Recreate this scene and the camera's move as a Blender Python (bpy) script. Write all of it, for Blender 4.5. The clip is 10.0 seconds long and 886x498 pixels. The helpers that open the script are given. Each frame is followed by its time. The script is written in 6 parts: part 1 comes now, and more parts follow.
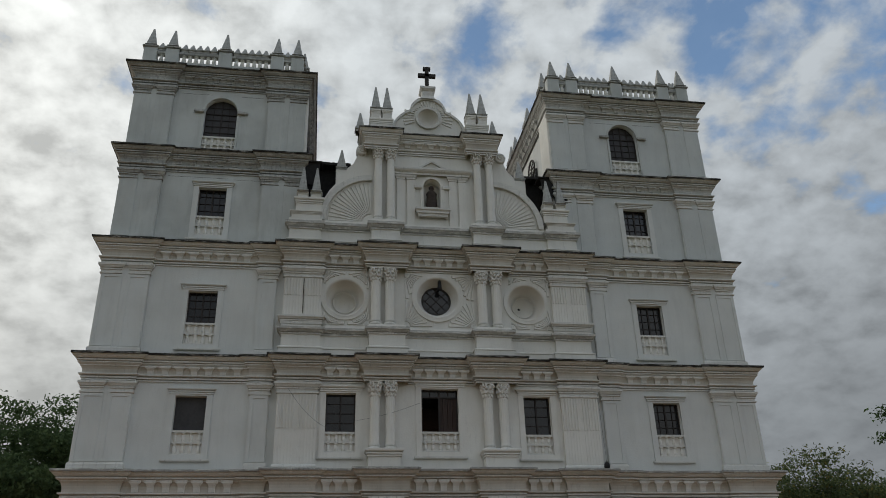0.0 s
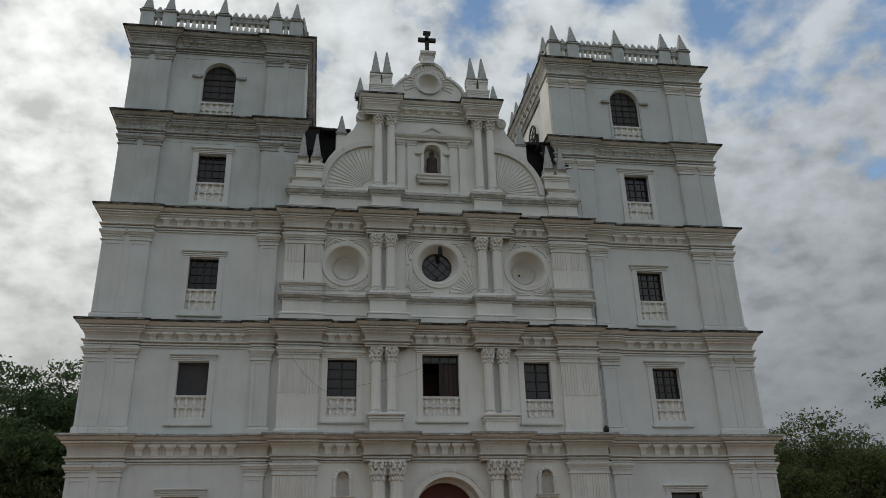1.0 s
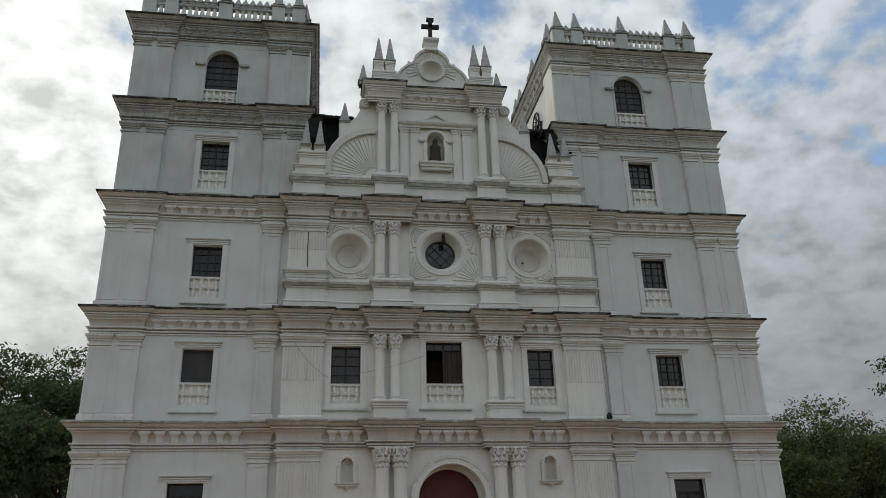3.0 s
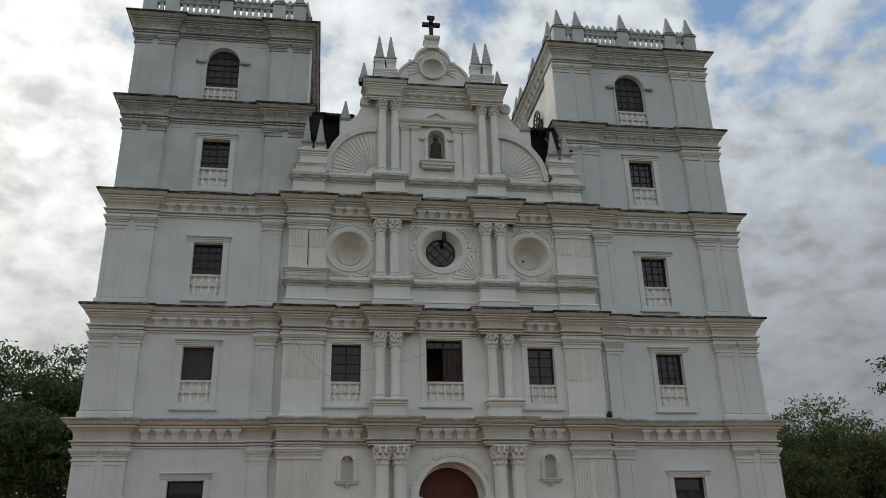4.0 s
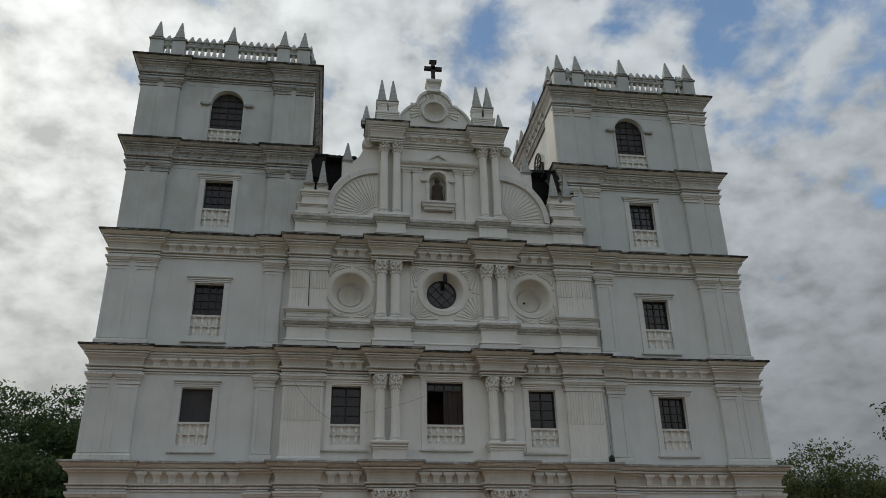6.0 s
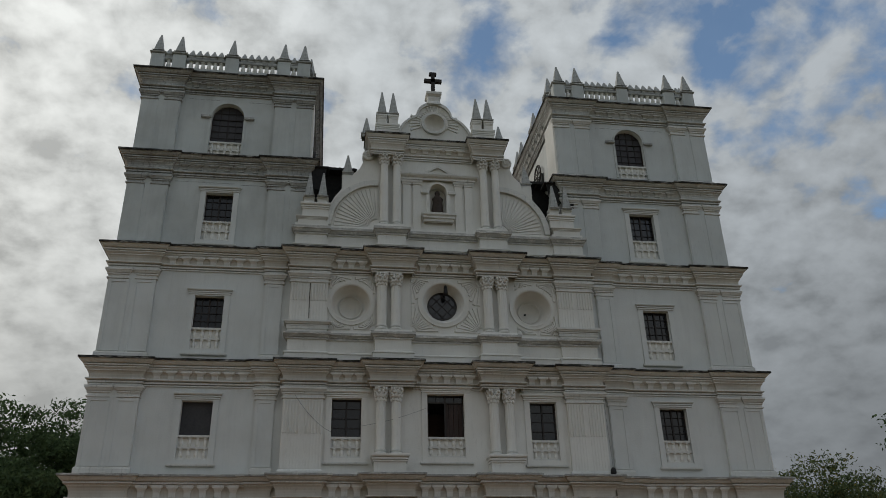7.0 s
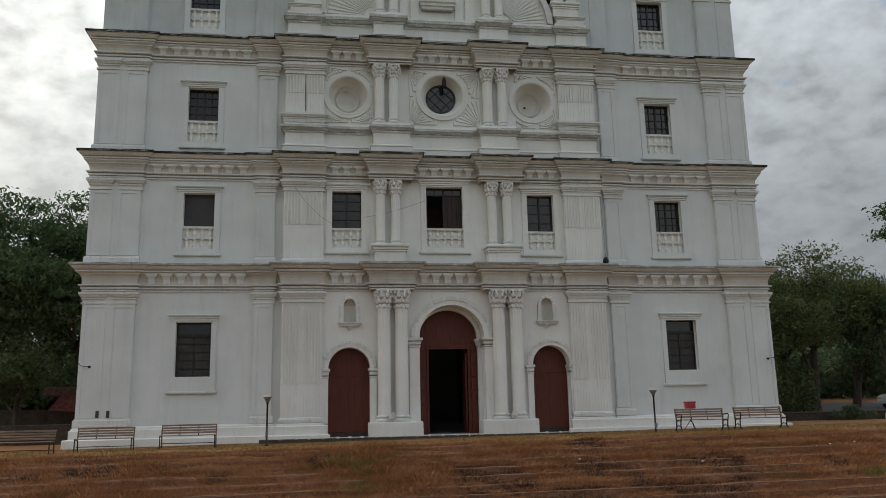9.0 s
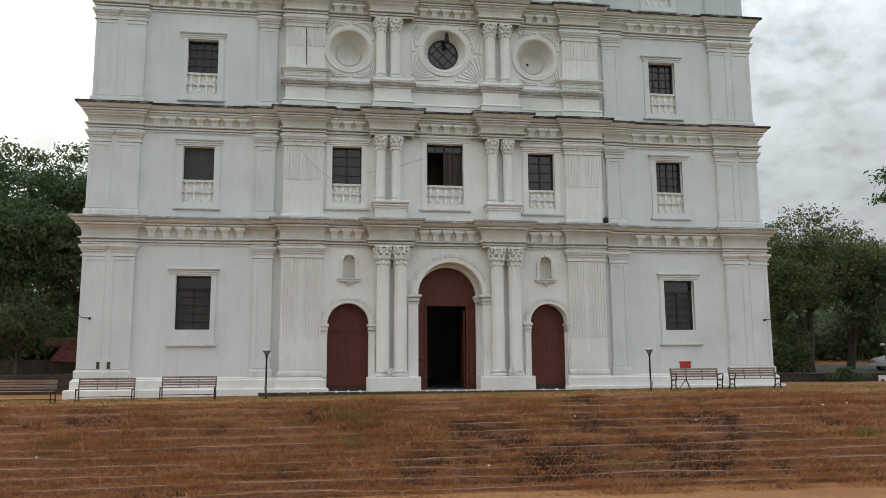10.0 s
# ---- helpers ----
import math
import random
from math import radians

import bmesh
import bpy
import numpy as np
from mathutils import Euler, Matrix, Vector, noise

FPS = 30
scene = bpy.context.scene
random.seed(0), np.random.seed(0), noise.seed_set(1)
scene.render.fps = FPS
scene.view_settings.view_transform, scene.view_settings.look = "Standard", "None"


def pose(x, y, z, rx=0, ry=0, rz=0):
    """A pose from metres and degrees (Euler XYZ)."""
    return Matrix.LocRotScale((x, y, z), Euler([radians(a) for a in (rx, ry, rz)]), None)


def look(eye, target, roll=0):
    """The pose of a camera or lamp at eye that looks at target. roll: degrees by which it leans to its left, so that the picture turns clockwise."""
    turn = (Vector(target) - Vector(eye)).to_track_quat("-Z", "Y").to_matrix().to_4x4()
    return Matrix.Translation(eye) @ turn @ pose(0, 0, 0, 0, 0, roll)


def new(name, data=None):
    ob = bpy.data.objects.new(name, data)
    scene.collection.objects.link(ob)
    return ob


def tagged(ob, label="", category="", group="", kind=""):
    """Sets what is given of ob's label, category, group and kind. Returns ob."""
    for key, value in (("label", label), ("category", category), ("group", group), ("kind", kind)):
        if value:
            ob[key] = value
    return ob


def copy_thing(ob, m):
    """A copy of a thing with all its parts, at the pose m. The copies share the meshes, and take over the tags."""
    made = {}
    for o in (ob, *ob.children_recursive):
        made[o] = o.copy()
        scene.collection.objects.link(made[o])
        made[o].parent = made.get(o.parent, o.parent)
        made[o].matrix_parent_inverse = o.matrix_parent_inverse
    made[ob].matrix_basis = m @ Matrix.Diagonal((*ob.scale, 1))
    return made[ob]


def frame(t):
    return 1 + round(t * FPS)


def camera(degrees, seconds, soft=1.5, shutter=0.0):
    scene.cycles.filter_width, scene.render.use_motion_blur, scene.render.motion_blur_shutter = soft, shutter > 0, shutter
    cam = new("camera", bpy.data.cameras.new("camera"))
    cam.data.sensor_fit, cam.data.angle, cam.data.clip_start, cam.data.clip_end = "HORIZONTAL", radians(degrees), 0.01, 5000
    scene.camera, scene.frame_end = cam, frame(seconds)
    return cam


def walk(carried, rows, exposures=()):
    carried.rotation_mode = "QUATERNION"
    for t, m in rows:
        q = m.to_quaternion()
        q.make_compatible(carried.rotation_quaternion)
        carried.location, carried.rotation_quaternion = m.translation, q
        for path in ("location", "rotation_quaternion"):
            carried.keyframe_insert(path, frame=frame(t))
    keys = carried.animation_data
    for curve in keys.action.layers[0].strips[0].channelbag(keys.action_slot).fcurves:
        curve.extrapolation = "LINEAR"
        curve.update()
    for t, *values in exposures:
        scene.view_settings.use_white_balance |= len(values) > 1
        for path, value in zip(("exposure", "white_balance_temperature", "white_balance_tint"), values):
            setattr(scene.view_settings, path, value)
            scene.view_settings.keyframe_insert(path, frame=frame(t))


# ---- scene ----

# ---------------------------------------------------------------- camera
# A hand-held camera turns where it stands, below the church terrace.
EYE = (-5.19, -34.0, 0.835)
cam = camera(57.48, 10.0, soft=0.9)
ROWS = [
    (0.0, 115.72, 1.43, -8.50),
    (0.5, 115.33, 1.45, -8.47),
    (1.0, 113.32, 1.48, -8.43),
    (1.5, 112.53, 1.49, -8.23),
    (2.0, 112.12, 1.35, -8.16),
    (2.5, 112.49, 1.45, -8.17),
    (4.0, 112.31, 1.31, -8.20),
    (4.5, 112.41, 1.14, -8.12),
    (5.0, 113.05, 0.96, -8.25),
    (5.5, 114.32, 1.01, -8.36),
    (6.0, 115.25, 1.08, -8.22),
    (7.5, 116.17, 1.29, -8.14),
    (8.0, 116.05, 1.38, -8.17),
    (8.2, 115.87, 1.36, -8.17),
    (8.3, 115.40, 1.34, -8.17),
    (8.4, 114.25, 1.32, -8.16),
    (8.5, 112.34, 1.29, -8.15),
    (8.6, 109.88, 1.28, -8.16),
    (8.7, 107.48, 1.27, -8.18),
    (8.8, 105.40, 1.25, -8.20),
    (8.9, 103.46, 1.23, -8.22),
    (9.0, 101.52, 1.21, -8.24),
    (9.1, 99.87, 1.12, -8.26),
    (9.2, 98.72, 1.02, -8.28),
    (9.3, 98.55, 0.92, -8.30),
    (9.5, 98.45, 0.73, -8.33),
    (10.0, 98.49, 0.37, -8.41),
]
walk(cam, [(t, pose(*EYE, rx, ry, rz)) for t, rx, ry, rz in ROWS],
     exposures=[(0.0, -0.23, 6530, 7), (0.7, -0.18, 6530, 7), (2.5, 0.10, 6530, 7), (4.5, 0.08, 6530, 7), (5.5, -0.05, 6530, 7), (6.0, -0.20, 6530, 7), (7.5, -0.50, 6530, 7),
                (8.2, -0.50, 6530, 7), (8.5, -0.42, 6540, 7), (9.0, 0.22, 6600, 7), (9.5, 0.70, 6640, 7), (10.0, 0.92, 6660, 7)])

# ---------------------------------------------------------------- light
SUN_ELEV, SUN_AZ = 26.0, 82.0          # degrees; azimuth from +y towards -x


def node(nt, kind, operation="", **values):
    n = nt.nodes.new(kind)
    if operation:
        n.operation = operation
    for key, value in values.items():
        n.inputs[key].default_value = value
    return n


def ramp(nt, fac, stops):
    n = nt.nodes.new("ShaderNodeValToRGB")
    el = n.color_ramp.elements
    while len(el) < len(stops):
        el.new(0.5)
    for e, (p, c) in zip(el, stops):
        e.position = p
        e.color = (c, c, c, 1) if isinstance(c, (int, float)) else (*c, 1)
    nt.links.new(fac, n.inputs[0])
    return n.outputs[0]


def math_node(nt, op, a, b=None):
    n = node(nt, "ShaderNodeMath", operation=op)
    for i, v in enumerate((a, b)):
        if v is None:
            continue
        if isinstance(v, (int, float)):
            n.inputs[i].default_value = v
        else:
            nt.links.new(v, n.inputs[i])
    return n.outputs[0]


def mix_rgb(nt, fac, a, b, mode="MIX"):
    n = node(nt, "ShaderNodeMix")
    n.data_type, n.blend_type = "RGBA", mode
    for i, v in ((0, fac), (6, a), (7, b)):
        if isinstance(v, (int, float)):
            n.inputs[i].default_value = v
        elif isinstance(v, tuple):
            n.inputs[i].default_value = (*v, 1)
        else:
            nt.links.new(v, n.inputs[i])
    return n.outputs[2]


def noise_tex(nt, vec, scale, detail=4, rough=0.55, dist=0.0):
    n = node(nt, "ShaderNodeTexNoise", Scale=scale, Detail=detail, Roughness=rough, Distortion=dist)
    if vec is not None:
        nt.links.new(vec, n.inputs["Vector"])
    return n.outputs["Fac"]


world = bpy.data.worlds.new("overcast_evening")
scene.world = world
world.use_nodes = True
nt = world.node_tree
nt.nodes.clear()
sky = node(nt, "ShaderNodeTexSky")
sky.sky_type, sky.sun_disc = "NISHITA", False
sky.sun_elevation, sky.sun_rotation = radians(SUN_ELEV), radians(-SUN_AZ)
sky_col = mix_rgb(nt, 1.0, sky.outputs[0], (0.19, 0.205, 0.215), "MULTIPLY")
co = node(nt, "ShaderNodeTexCoord").outputs["Generated"]
sep = nt.nodes.new("ShaderNodeSeparateXYZ")
nt.links.new(co, sep.inputs[0])
# a broken cloud layer, seen in perspective
up = math_node(nt, "ADD", math_node(nt, "MAXIMUM", sep.outputs[2], 0.0), 0.42)
flat = nt.nodes.new("ShaderNodeCombineXYZ")
nt.links.new(math_node(nt, "DIVIDE", sep.outputs[0], up), flat.inputs[0])
nt.links.new(math_node(nt, "DIVIDE", sep.outputs[1], up), flat.inputs[1])
big = noise_tex(nt, flat.outputs[0], 2.6, 4, 0.5, 0.2)
puffs = noise_tex(nt, flat.outputs[0], 10.5, 7, 0.54, 0.15)
cover = math_node(nt, "ADD", math_node(nt, "MULTIPLY", big, 0.45), math_node(nt, "MULTIPLY_ADD", puffs, 1.2))
cover.node.inputs[1].links[0].from_node.inputs[2].default_value = -0.125
# where the layer breaks open to the blue
warp = node(nt, "ShaderNodeTexNoise", Scale=7.0, Detail=4.0)
nt.links.new(co, warp.inputs["Vector"])
bent = node(nt, "ShaderNodeVectorMath", operation="MULTIPLY_ADD")
nt.links.new(warp.outputs["Color"], bent.inputs[0])
bent.inputs[1].default_value = (0.16, 0.16, 0.16)
nt.links.new(co, bent.inputs[2])
gaps = None
for d, w in (((0.178, 0.728, 0.662), 0.9),
             ((0.316, 0.714, 0.625), 1.0),
             ((0.432, 0.684, 0.588), 0.65),
             ((0.525, 0.65, 0.549), 1.05),
             ((0.508, 0.696, 0.508), 0.9),
             ((0.449, 0.734, 0.509), 1.05),
             ((0.226, 0.78, 0.584), 0.8),
             ((0.556, 0.591, 0.584), 0.9)):
    away = node(nt, "ShaderNodeVectorMath", operation="DISTANCE")
    nt.links.new(bent.outputs[0], away.inputs[0])
    away.inputs[1].default_value = Vector(d) + Vector((0.08, 0.08, 0.08))
    hole = math_node(nt, "MULTIPLY", ramp(nt, away.outputs["Value"], [(0.0, 1.0), (0.025, 0.7), (0.065, 0.0)]), 0.105 * w)
    gaps = hole if gaps is None else math_node(nt, "MAXIMUM", gaps, hole)
cover = math_node(nt, "SUBTRACT", cover, gaps)
# brightness towards the hidden sun
sunv = Vector((-math.sin(radians(SUN_AZ)) * math.cos(radians(SUN_ELEV)), math.cos(radians(SUN_AZ)) * math.cos(radians(SUN_ELEV)), math.sin(radians(SUN_ELEV))))
glow_at = Vector((-0.86, 0.45, 0.3)).normalized()
dot = node(nt, "ShaderNodeVectorMath", operation="DOT_PRODUCT")
nt.links.new(co, dot.inputs[0])
dot.inputs[1].default_value = glow_at
toward = math_node(nt, "MULTIPLY_ADD", dot.outputs["Value"], 0.5)
toward.node.inputs[2].default_value = 0.5
low_sky = ramp(nt, sep.outputs[2], [(0.0, 0.50), (0.22, 0.40), (0.34, 0.24), (0.43, 0.10), (0.55, 0.03), (0.75, -0.02)])
thin = math_node(nt, "ADD", math_node(nt, "ADD", cover, low_sky), math_node(nt, "MULTIPLY", toward, 0.50))
mask = ramp(nt, thin, [(0.79, 0.05), (0.87, 0.42), (0.94, 0.76), (1.05, 1.0)])
grain = noise_tex(nt, flat.outputs[0], 27.0, 5, 0.52, 0.15)
body = math_node(nt, "ADD", math_node(nt, "MULTIPLY", puffs, 0.65), math_node(nt, "MULTIPLY", grain, 0.35))
shade = ramp(nt, body, [(0.36, 0.62), (0.46, 0.86), (0.53, 1.0), (0.62, 1.14)])
lum = ramp(nt, toward, [(0.0, (1.0, 1.03, 1.06)), (0.28, (0.88, 0.91, 0.94)), (0.42, (0.47, 0.502, 0.545)), (0.52, (0.53, 0.567, 0.615)), (0.75, (0.67, 0.70, 0.73)), (0.92, (1.12, 1.12, 1.10)), (1.0, (1.02, 1.01, 0.98))])
shade = mix_rgb(nt, ramp(nt, sep.outputs[2], [(0.12, 0.75), (0.42, 0.0)]), shade, (0.93, 0.93, 0.93))
cloud = mix_rgb(nt, 1.0, lum, shade, "MULTIPLY")
height = ramp(nt, sep.outputs[2], [(0.0, 0.50), (0.22, 0.62), (0.33, 0.78), (0.45, 0.93), (0.6, 1.05), (1.0, 1.4)])
cloud = mix_rgb(nt, 1.0, cloud, height, "MULTIPLY")
col = mix_rgb(nt, mask, sky_col, cloud)
bg = node(nt, "ShaderNodeBackground", Strength=1.0)
nt.links.new(col, bg.inputs[0])
out = nt.nodes.new("ShaderNodeOutputWorld")
nt.links.new(bg.outputs[0], out.inputs[0])

sun = new("sun", bpy.data.lights.new("sun", "SUN"))
sun.data.energy, sun.data.angle, sun.data.color = 0.75, radians(18), (1.0, 0.95, 0.87)
sun.matrix_world = look(sunv * 60, (0, 0, 0))


# ---------------------------------------------------------------- materials
def material(name, rough=0.8, spec=0.3, metal=0.0):
    m = bpy.data.materials.new(name)
    m.use_nodes = True
    t = m.node_tree
    b = t.nodes["Principled BSDF"]
    b.inputs["Roughness"].default_value, b.inputs["Metallic"].default_value = rough, metal
    b.inputs["Specular IOR Level"].default_value = spec
    return m, t, b


def coords(t, stretch=(1, 1, 1)):
    mp = node(t, "ShaderNodeMapping")
    mp.inputs["Scale"].default_value = stretch
    t.links.new(node(t, "ShaderNodeTexCoord").outputs["Object"], mp.inputs[0])
    return mp.outputs[0]


def bump(t, b, height, strength, distance):
    n = node(t, "ShaderNodeBump", Strength=strength, Distance=distance)
    t.links.new(height, n.inputs["Height"])
    t.links.new(n.outputs[0], b.inputs["Normal"])


def plaster(name, base, stain, amount, mould=0.0, runs=0.0):
    """Limewashed plaster: broad patches, fine grain, rain streaks, black mould where it holds water."""
    m, t, b = material(name, 0.85, 0.2)
    broad = noise_tex(t, coords(t), 0.55, 4)
    streak = noise_tex(t, coords(t, (1.6, 1.6, 0.2)), 1.5, 6, 0.65, 0.5)
    fine = noise_tex(t, coords(t), 14.0, 5, 0.6)
    c = mix_rgb(t, ramp(t, broad, [(0.35, 0.0), (0.75, amount)]), base, stain)
    c = mix_rgb(t, ramp(t, streak, [(0.50, 0.0), (0.85, amount * 0.5)]), c, tuple(v * 0.72 for v in stain))
    if mould:
        spots = noise_tex(t, coords(t, (2.3, 2.3, 0.5)), 3.6, 8, 0.74, 0.2)
        c = mix_rgb(t, ramp(t, spots, [(0.57 - 0.08 * mould, 0.0), (0.68 - 0.05 * mould, mould)]), c, (0.035, 0.032, 0.028))
    if runs:
        # black growth in broken runs along the ledge, thick and thin
        line = noise_tex(t, coords(t, (0.9, 0.9, 5.0)), 2.2, 8, 0.72, 0.3)
        c = mix_rgb(t, ramp(t, line, [(0.41, 0.0), (0.50, runs)]), c, (0.022, 0.021, 0.019))
    t.links.new(c, b.inputs["Base Color"])
    bump(t, b, math_node(t, "ADD", fine, math_node(t, "MULTIPLY", broad, 1.5)), 0.35, 0.02)
    return m


def wood(name, base, dark, grain=(9, 9, 0.7), rough=0.55):
    m, t, b = material(name, rough, 0.3)
    g = noise_tex(t, coords(t, grain), 2.0, 6, 0.6, 0.4)
    patch = noise_tex(t, coords(t), 1.2, 3)
    c = mix_rgb(t, ramp(t, g, [(0.3, 0.0), (0.7, 1.0)]), dark, base)
    c = mix_rgb(t, ramp(t, patch, [(0.4, 0.0), (0.8, 0.45)]), c, tuple(v * 0.6 for v in dark))
    t.links.new(c, b.inputs["Base Color"])
    bump(t, b, g, 0.3, 0.01)
    return m


def speckled(name, a, b_, scale, rough=0.85, strength=0.5, distance=0.02, metal=0.0, spec=0.3):
    m, t, b = material(name, rough, spec, metal)
    n1 = noise_tex(t, coords(t), scale, 6, 0.65)
    n2 = noise_tex(t, coords(t), scale * 0.17, 3)
    f = math_node(t, "ADD", math_node(t, "MULTIPLY", n1, 0.6), math_node(t, "MULTIPLY", n2, 0.4))
    t.links.new(mix_rgb(t, ramp(t, f, [(0.35, 0.0), (0.65, 1.0)]), a, b_), b.inputs["Base Color"])
    bump(t, b, n1, strength, distance)
    return m


def foliage(name, dark, light, yellow=0.0):
    m, t, b = material(name, 0.85, 0.12)
    rnd = node(t, "ShaderNodeNewGeometry").outputs["Random Per Island"]
    patch = noise_tex(t, coords(t), 0.45, 3)
    f = math_node(t, "ADD", math_node(t, "MULTIPLY", rnd, 0.6), math_node(t, "MULTIPLY", patch, 0.5))
    c = mix_rgb(t, ramp(t, f, [(0.15, 0.0), (0.85, 1.0)]), dark, light)
    if yellow:
        c = mix_rgb(t, ramp(t, rnd, [(0.9 - yellow * 0.3, 0.0), (1.0, 0.8)]), c, (0.20, 0.15, 0.03))
    t.links.new(c, b.inputs["Base Color"])
    tr = node(t, "ShaderNodeBsdfTranslucent")
    t.links.new(c, tr.inputs[0])
    mx = node(t, "ShaderNodeMixShader", Fac=0.26)
    t.links.new(b.outputs[0], mx.inputs[1])
    t.links.new(tr.outputs[0], mx.inputs[2])
    t.links.new(mx.outputs[0], t.nodes["Material Output"].inputs[0])
    return m


WHITE = plaster("limewash_cream", (0.765, 0.752, 0.712), (0.585, 0.555, 0.50), 0.55, 0.12)
COOL = plaster("limewash_cool", (0.672, 0.682, 0.664), (0.515, 0.518, 0.498), 0.55, 0.07)
TRIM = plaster("limewash_trim", (0.74, 0.735, 0.705), (0.55, 0.53, 0.48), 0.55, 0.25, 0.10)
# a darker grey limewash for the upper left tower, belfry surrounds and parapets
DARKWASH = plaster("weathered_limewash", (0.575, 0.595, 0.58), (0.39, 0.40, 0.385), 0.8, 0.08)
GREYWALL = plaster("grey_limewash", (0.595, 0.615, 0.605), (0.44, 0.45, 0.44), 0.6, 0.12)
CLEANCAP = plaster("stained_coping", (0.60, 0.595, 0.565), (0.38, 0.37, 0.34), 0.7, 0.4, 0.45)
CAP = plaster("mouldy_coping", (0.40, 0.39, 0.365), (0.17, 0.165, 0.15), 0.9, 0.95, 0.98)
BUFF = plaster("buff_trim", (0.73, 0.712, 0.668), (0.53, 0.50, 0.445), 0.65, 0.28, 0.18)
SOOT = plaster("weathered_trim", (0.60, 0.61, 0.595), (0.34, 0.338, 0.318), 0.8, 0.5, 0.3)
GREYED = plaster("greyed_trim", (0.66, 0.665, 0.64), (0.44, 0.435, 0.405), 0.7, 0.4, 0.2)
MOULDY = plaster("mouldy_moulding", (0.70, 0.69, 0.655), (0.48, 0.455, 0.41), 0.6, 0.3, 0.35)
CAPITAL = plaster("carved_plaster", (0.74, 0.725, 0.69), (0.52, 0.485, 0.425), 0.6, 0.30)
FRIEZE = plaster("bracket_plaster", (0.74, 0.735, 0.705), (0.55, 0.53, 0.48), 0.5, 0.2)
FRIEZE_BROWN = plaster("damp_stained_frieze", (0.62, 0.585, 0.525), (0.40, 0.36, 0.30), 0.8, 0.2)
BOWL = plaster("bowl_plaster", (0.72, 0.695, 0.645), (0.54, 0.50, 0.44), 0.5, 0.1)
FRAME = wood("dark_window_wood", (0.048, 0.038, 0.034), (0.022, 0.018, 0.017), rough=0.6)
SHUTTER = wood("brown_shutter", (0.060, 0.034, 0.026), (0.025, 0.015, 0.012))
DOOR = wood("oxblood_door", (0.128, 0.028, 0.016), (0.078, 0.018, 0.011), rough=0.5)
SLAT = wood("bench_wood", (0.30, 0.205, 0.145), (0.15, 0.095, 0.068), grain=(0.8, 9, 9))
IRON = speckled("black_iron", (0.012, 0.012, 0.013), (0.03, 0.027, 0.025), 30, 0.5, 0.2, 0.003, 0.4)
DARKCROSS = speckled("dark_stone", (0.02, 0.019, 0.018), (0.05, 0.045, 0.04), 12, 0.8)
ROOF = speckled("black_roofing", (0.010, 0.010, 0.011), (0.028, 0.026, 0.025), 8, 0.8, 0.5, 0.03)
TILES = speckled("dull_roof_tiles", (0.10, 0.045, 0.03), (0.17, 0.08, 0.05), 9, 0.85)
STATUE = speckled("painted_statue", (0.035, 0.025, 0.02), (0.07, 0.05, 0.04), 10, 0.7)
INSIDE = speckled("dim_interior", (0.30, 0.30, 0.30), (0.42, 0.42, 0.41), 3, 0.9)
STONE = speckled("laterite", (0.09, 0.05, 0.035), (0.20, 0.13, 0.095), 6, 0.95, 0.8, 0.05)
DARKSTONE = speckled("mossy_laterite", (0.030, 0.026, 0.020), (0.085, 0.066, 0.050), 5, 0.95, 0.8, 0.05)
KERB = speckled("dark_kerb", (0.035, 0.03, 0.027), (0.09, 0.075, 0.06), 9, 0.9, 0.6, 0.02)
STEP = speckled("step_stone", (0.10, 0.044, 0.026), (0.27, 0.125, 0.070), 9, 0.95, 0.9, 0.06)
NOSE = speckled("nosing_stone", (0.17, 0.088, 0.050), (0.31, 0.195, 0.125), 5, 0.95, 0.8, 0.04)
ASPHALT = speckled("road", (0.07, 0.066, 0.06), (0.12, 0.11, 0.10), 7, 0.9)
BARK = speckled("bark", (0.035, 0.027, 0.02), (0.085, 0.068, 0.052), 7, 0.95, 0.9, 0.05)
RED = speckled("red_paint", (0.36, 0.03, 0.035), (0.46, 0.05, 0.05), 9, 0.5, 0.1)
REDROOF = speckled("red_sheet", (0.22, 0.035, 0.035), (0.42, 0.22, 0.20), 5, 0.6, 0.3)
CARPAINT = speckled("white_car_paint", (0.60, 0.61, 0.62), (0.68, 0.68, 0.68), 3, 0.3, 0.02, 0.002, 0.0, 0.5)
RUBBER = speckled("rubber", (0.015, 0.015, 0.015), (0.03, 0.03, 0.03), 20, 0.9)
GREYSTEEL = speckled("grey_steel", (0.16, 0.16, 0.16), (0.25, 0.25, 0.25), 20, 0.5, 0.1, 0.002, 0.5)
CREAM = speckled("cream_plastic", (0.55, 0.53, 0.48), (0.66, 0.64, 0.58), 12, 0.5, 0.1)
LEAF_A = foliage("leaf_deep", (0.050, 0.082, 0.045), (0.115, 0.170, 0.075))
LEAF_B = foliage("leaf_olive", (0.050, 0.074, 0.037), (0.145, 0.178, 0.075), 0.25)
LEAF_C = foliage("leaf_shade", (0.054, 0.080, 0.047), (0.132, 0.172, 0.082))
DRY = foliage("dry_grass", (0.20, 0.072, 0.030), (0.42, 0.185, 0.080))
STRAW = foliage("straw_grass", (0.27, 0.130, 0.060), (0.48, 0.270, 0.135))
OLIVE = foliage("olive_grass", (0.13, 0.080, 0.030), (0.28, 0.185, 0.070))
DRYDARK = foliage("dark_dry_grass", (0.030, 0.021, 0.018), (0.082, 0.050, 0.038))
TURF = foliage("short_turf", (0.13, 0.085, 0.030), (0.27, 0.20, 0.075))

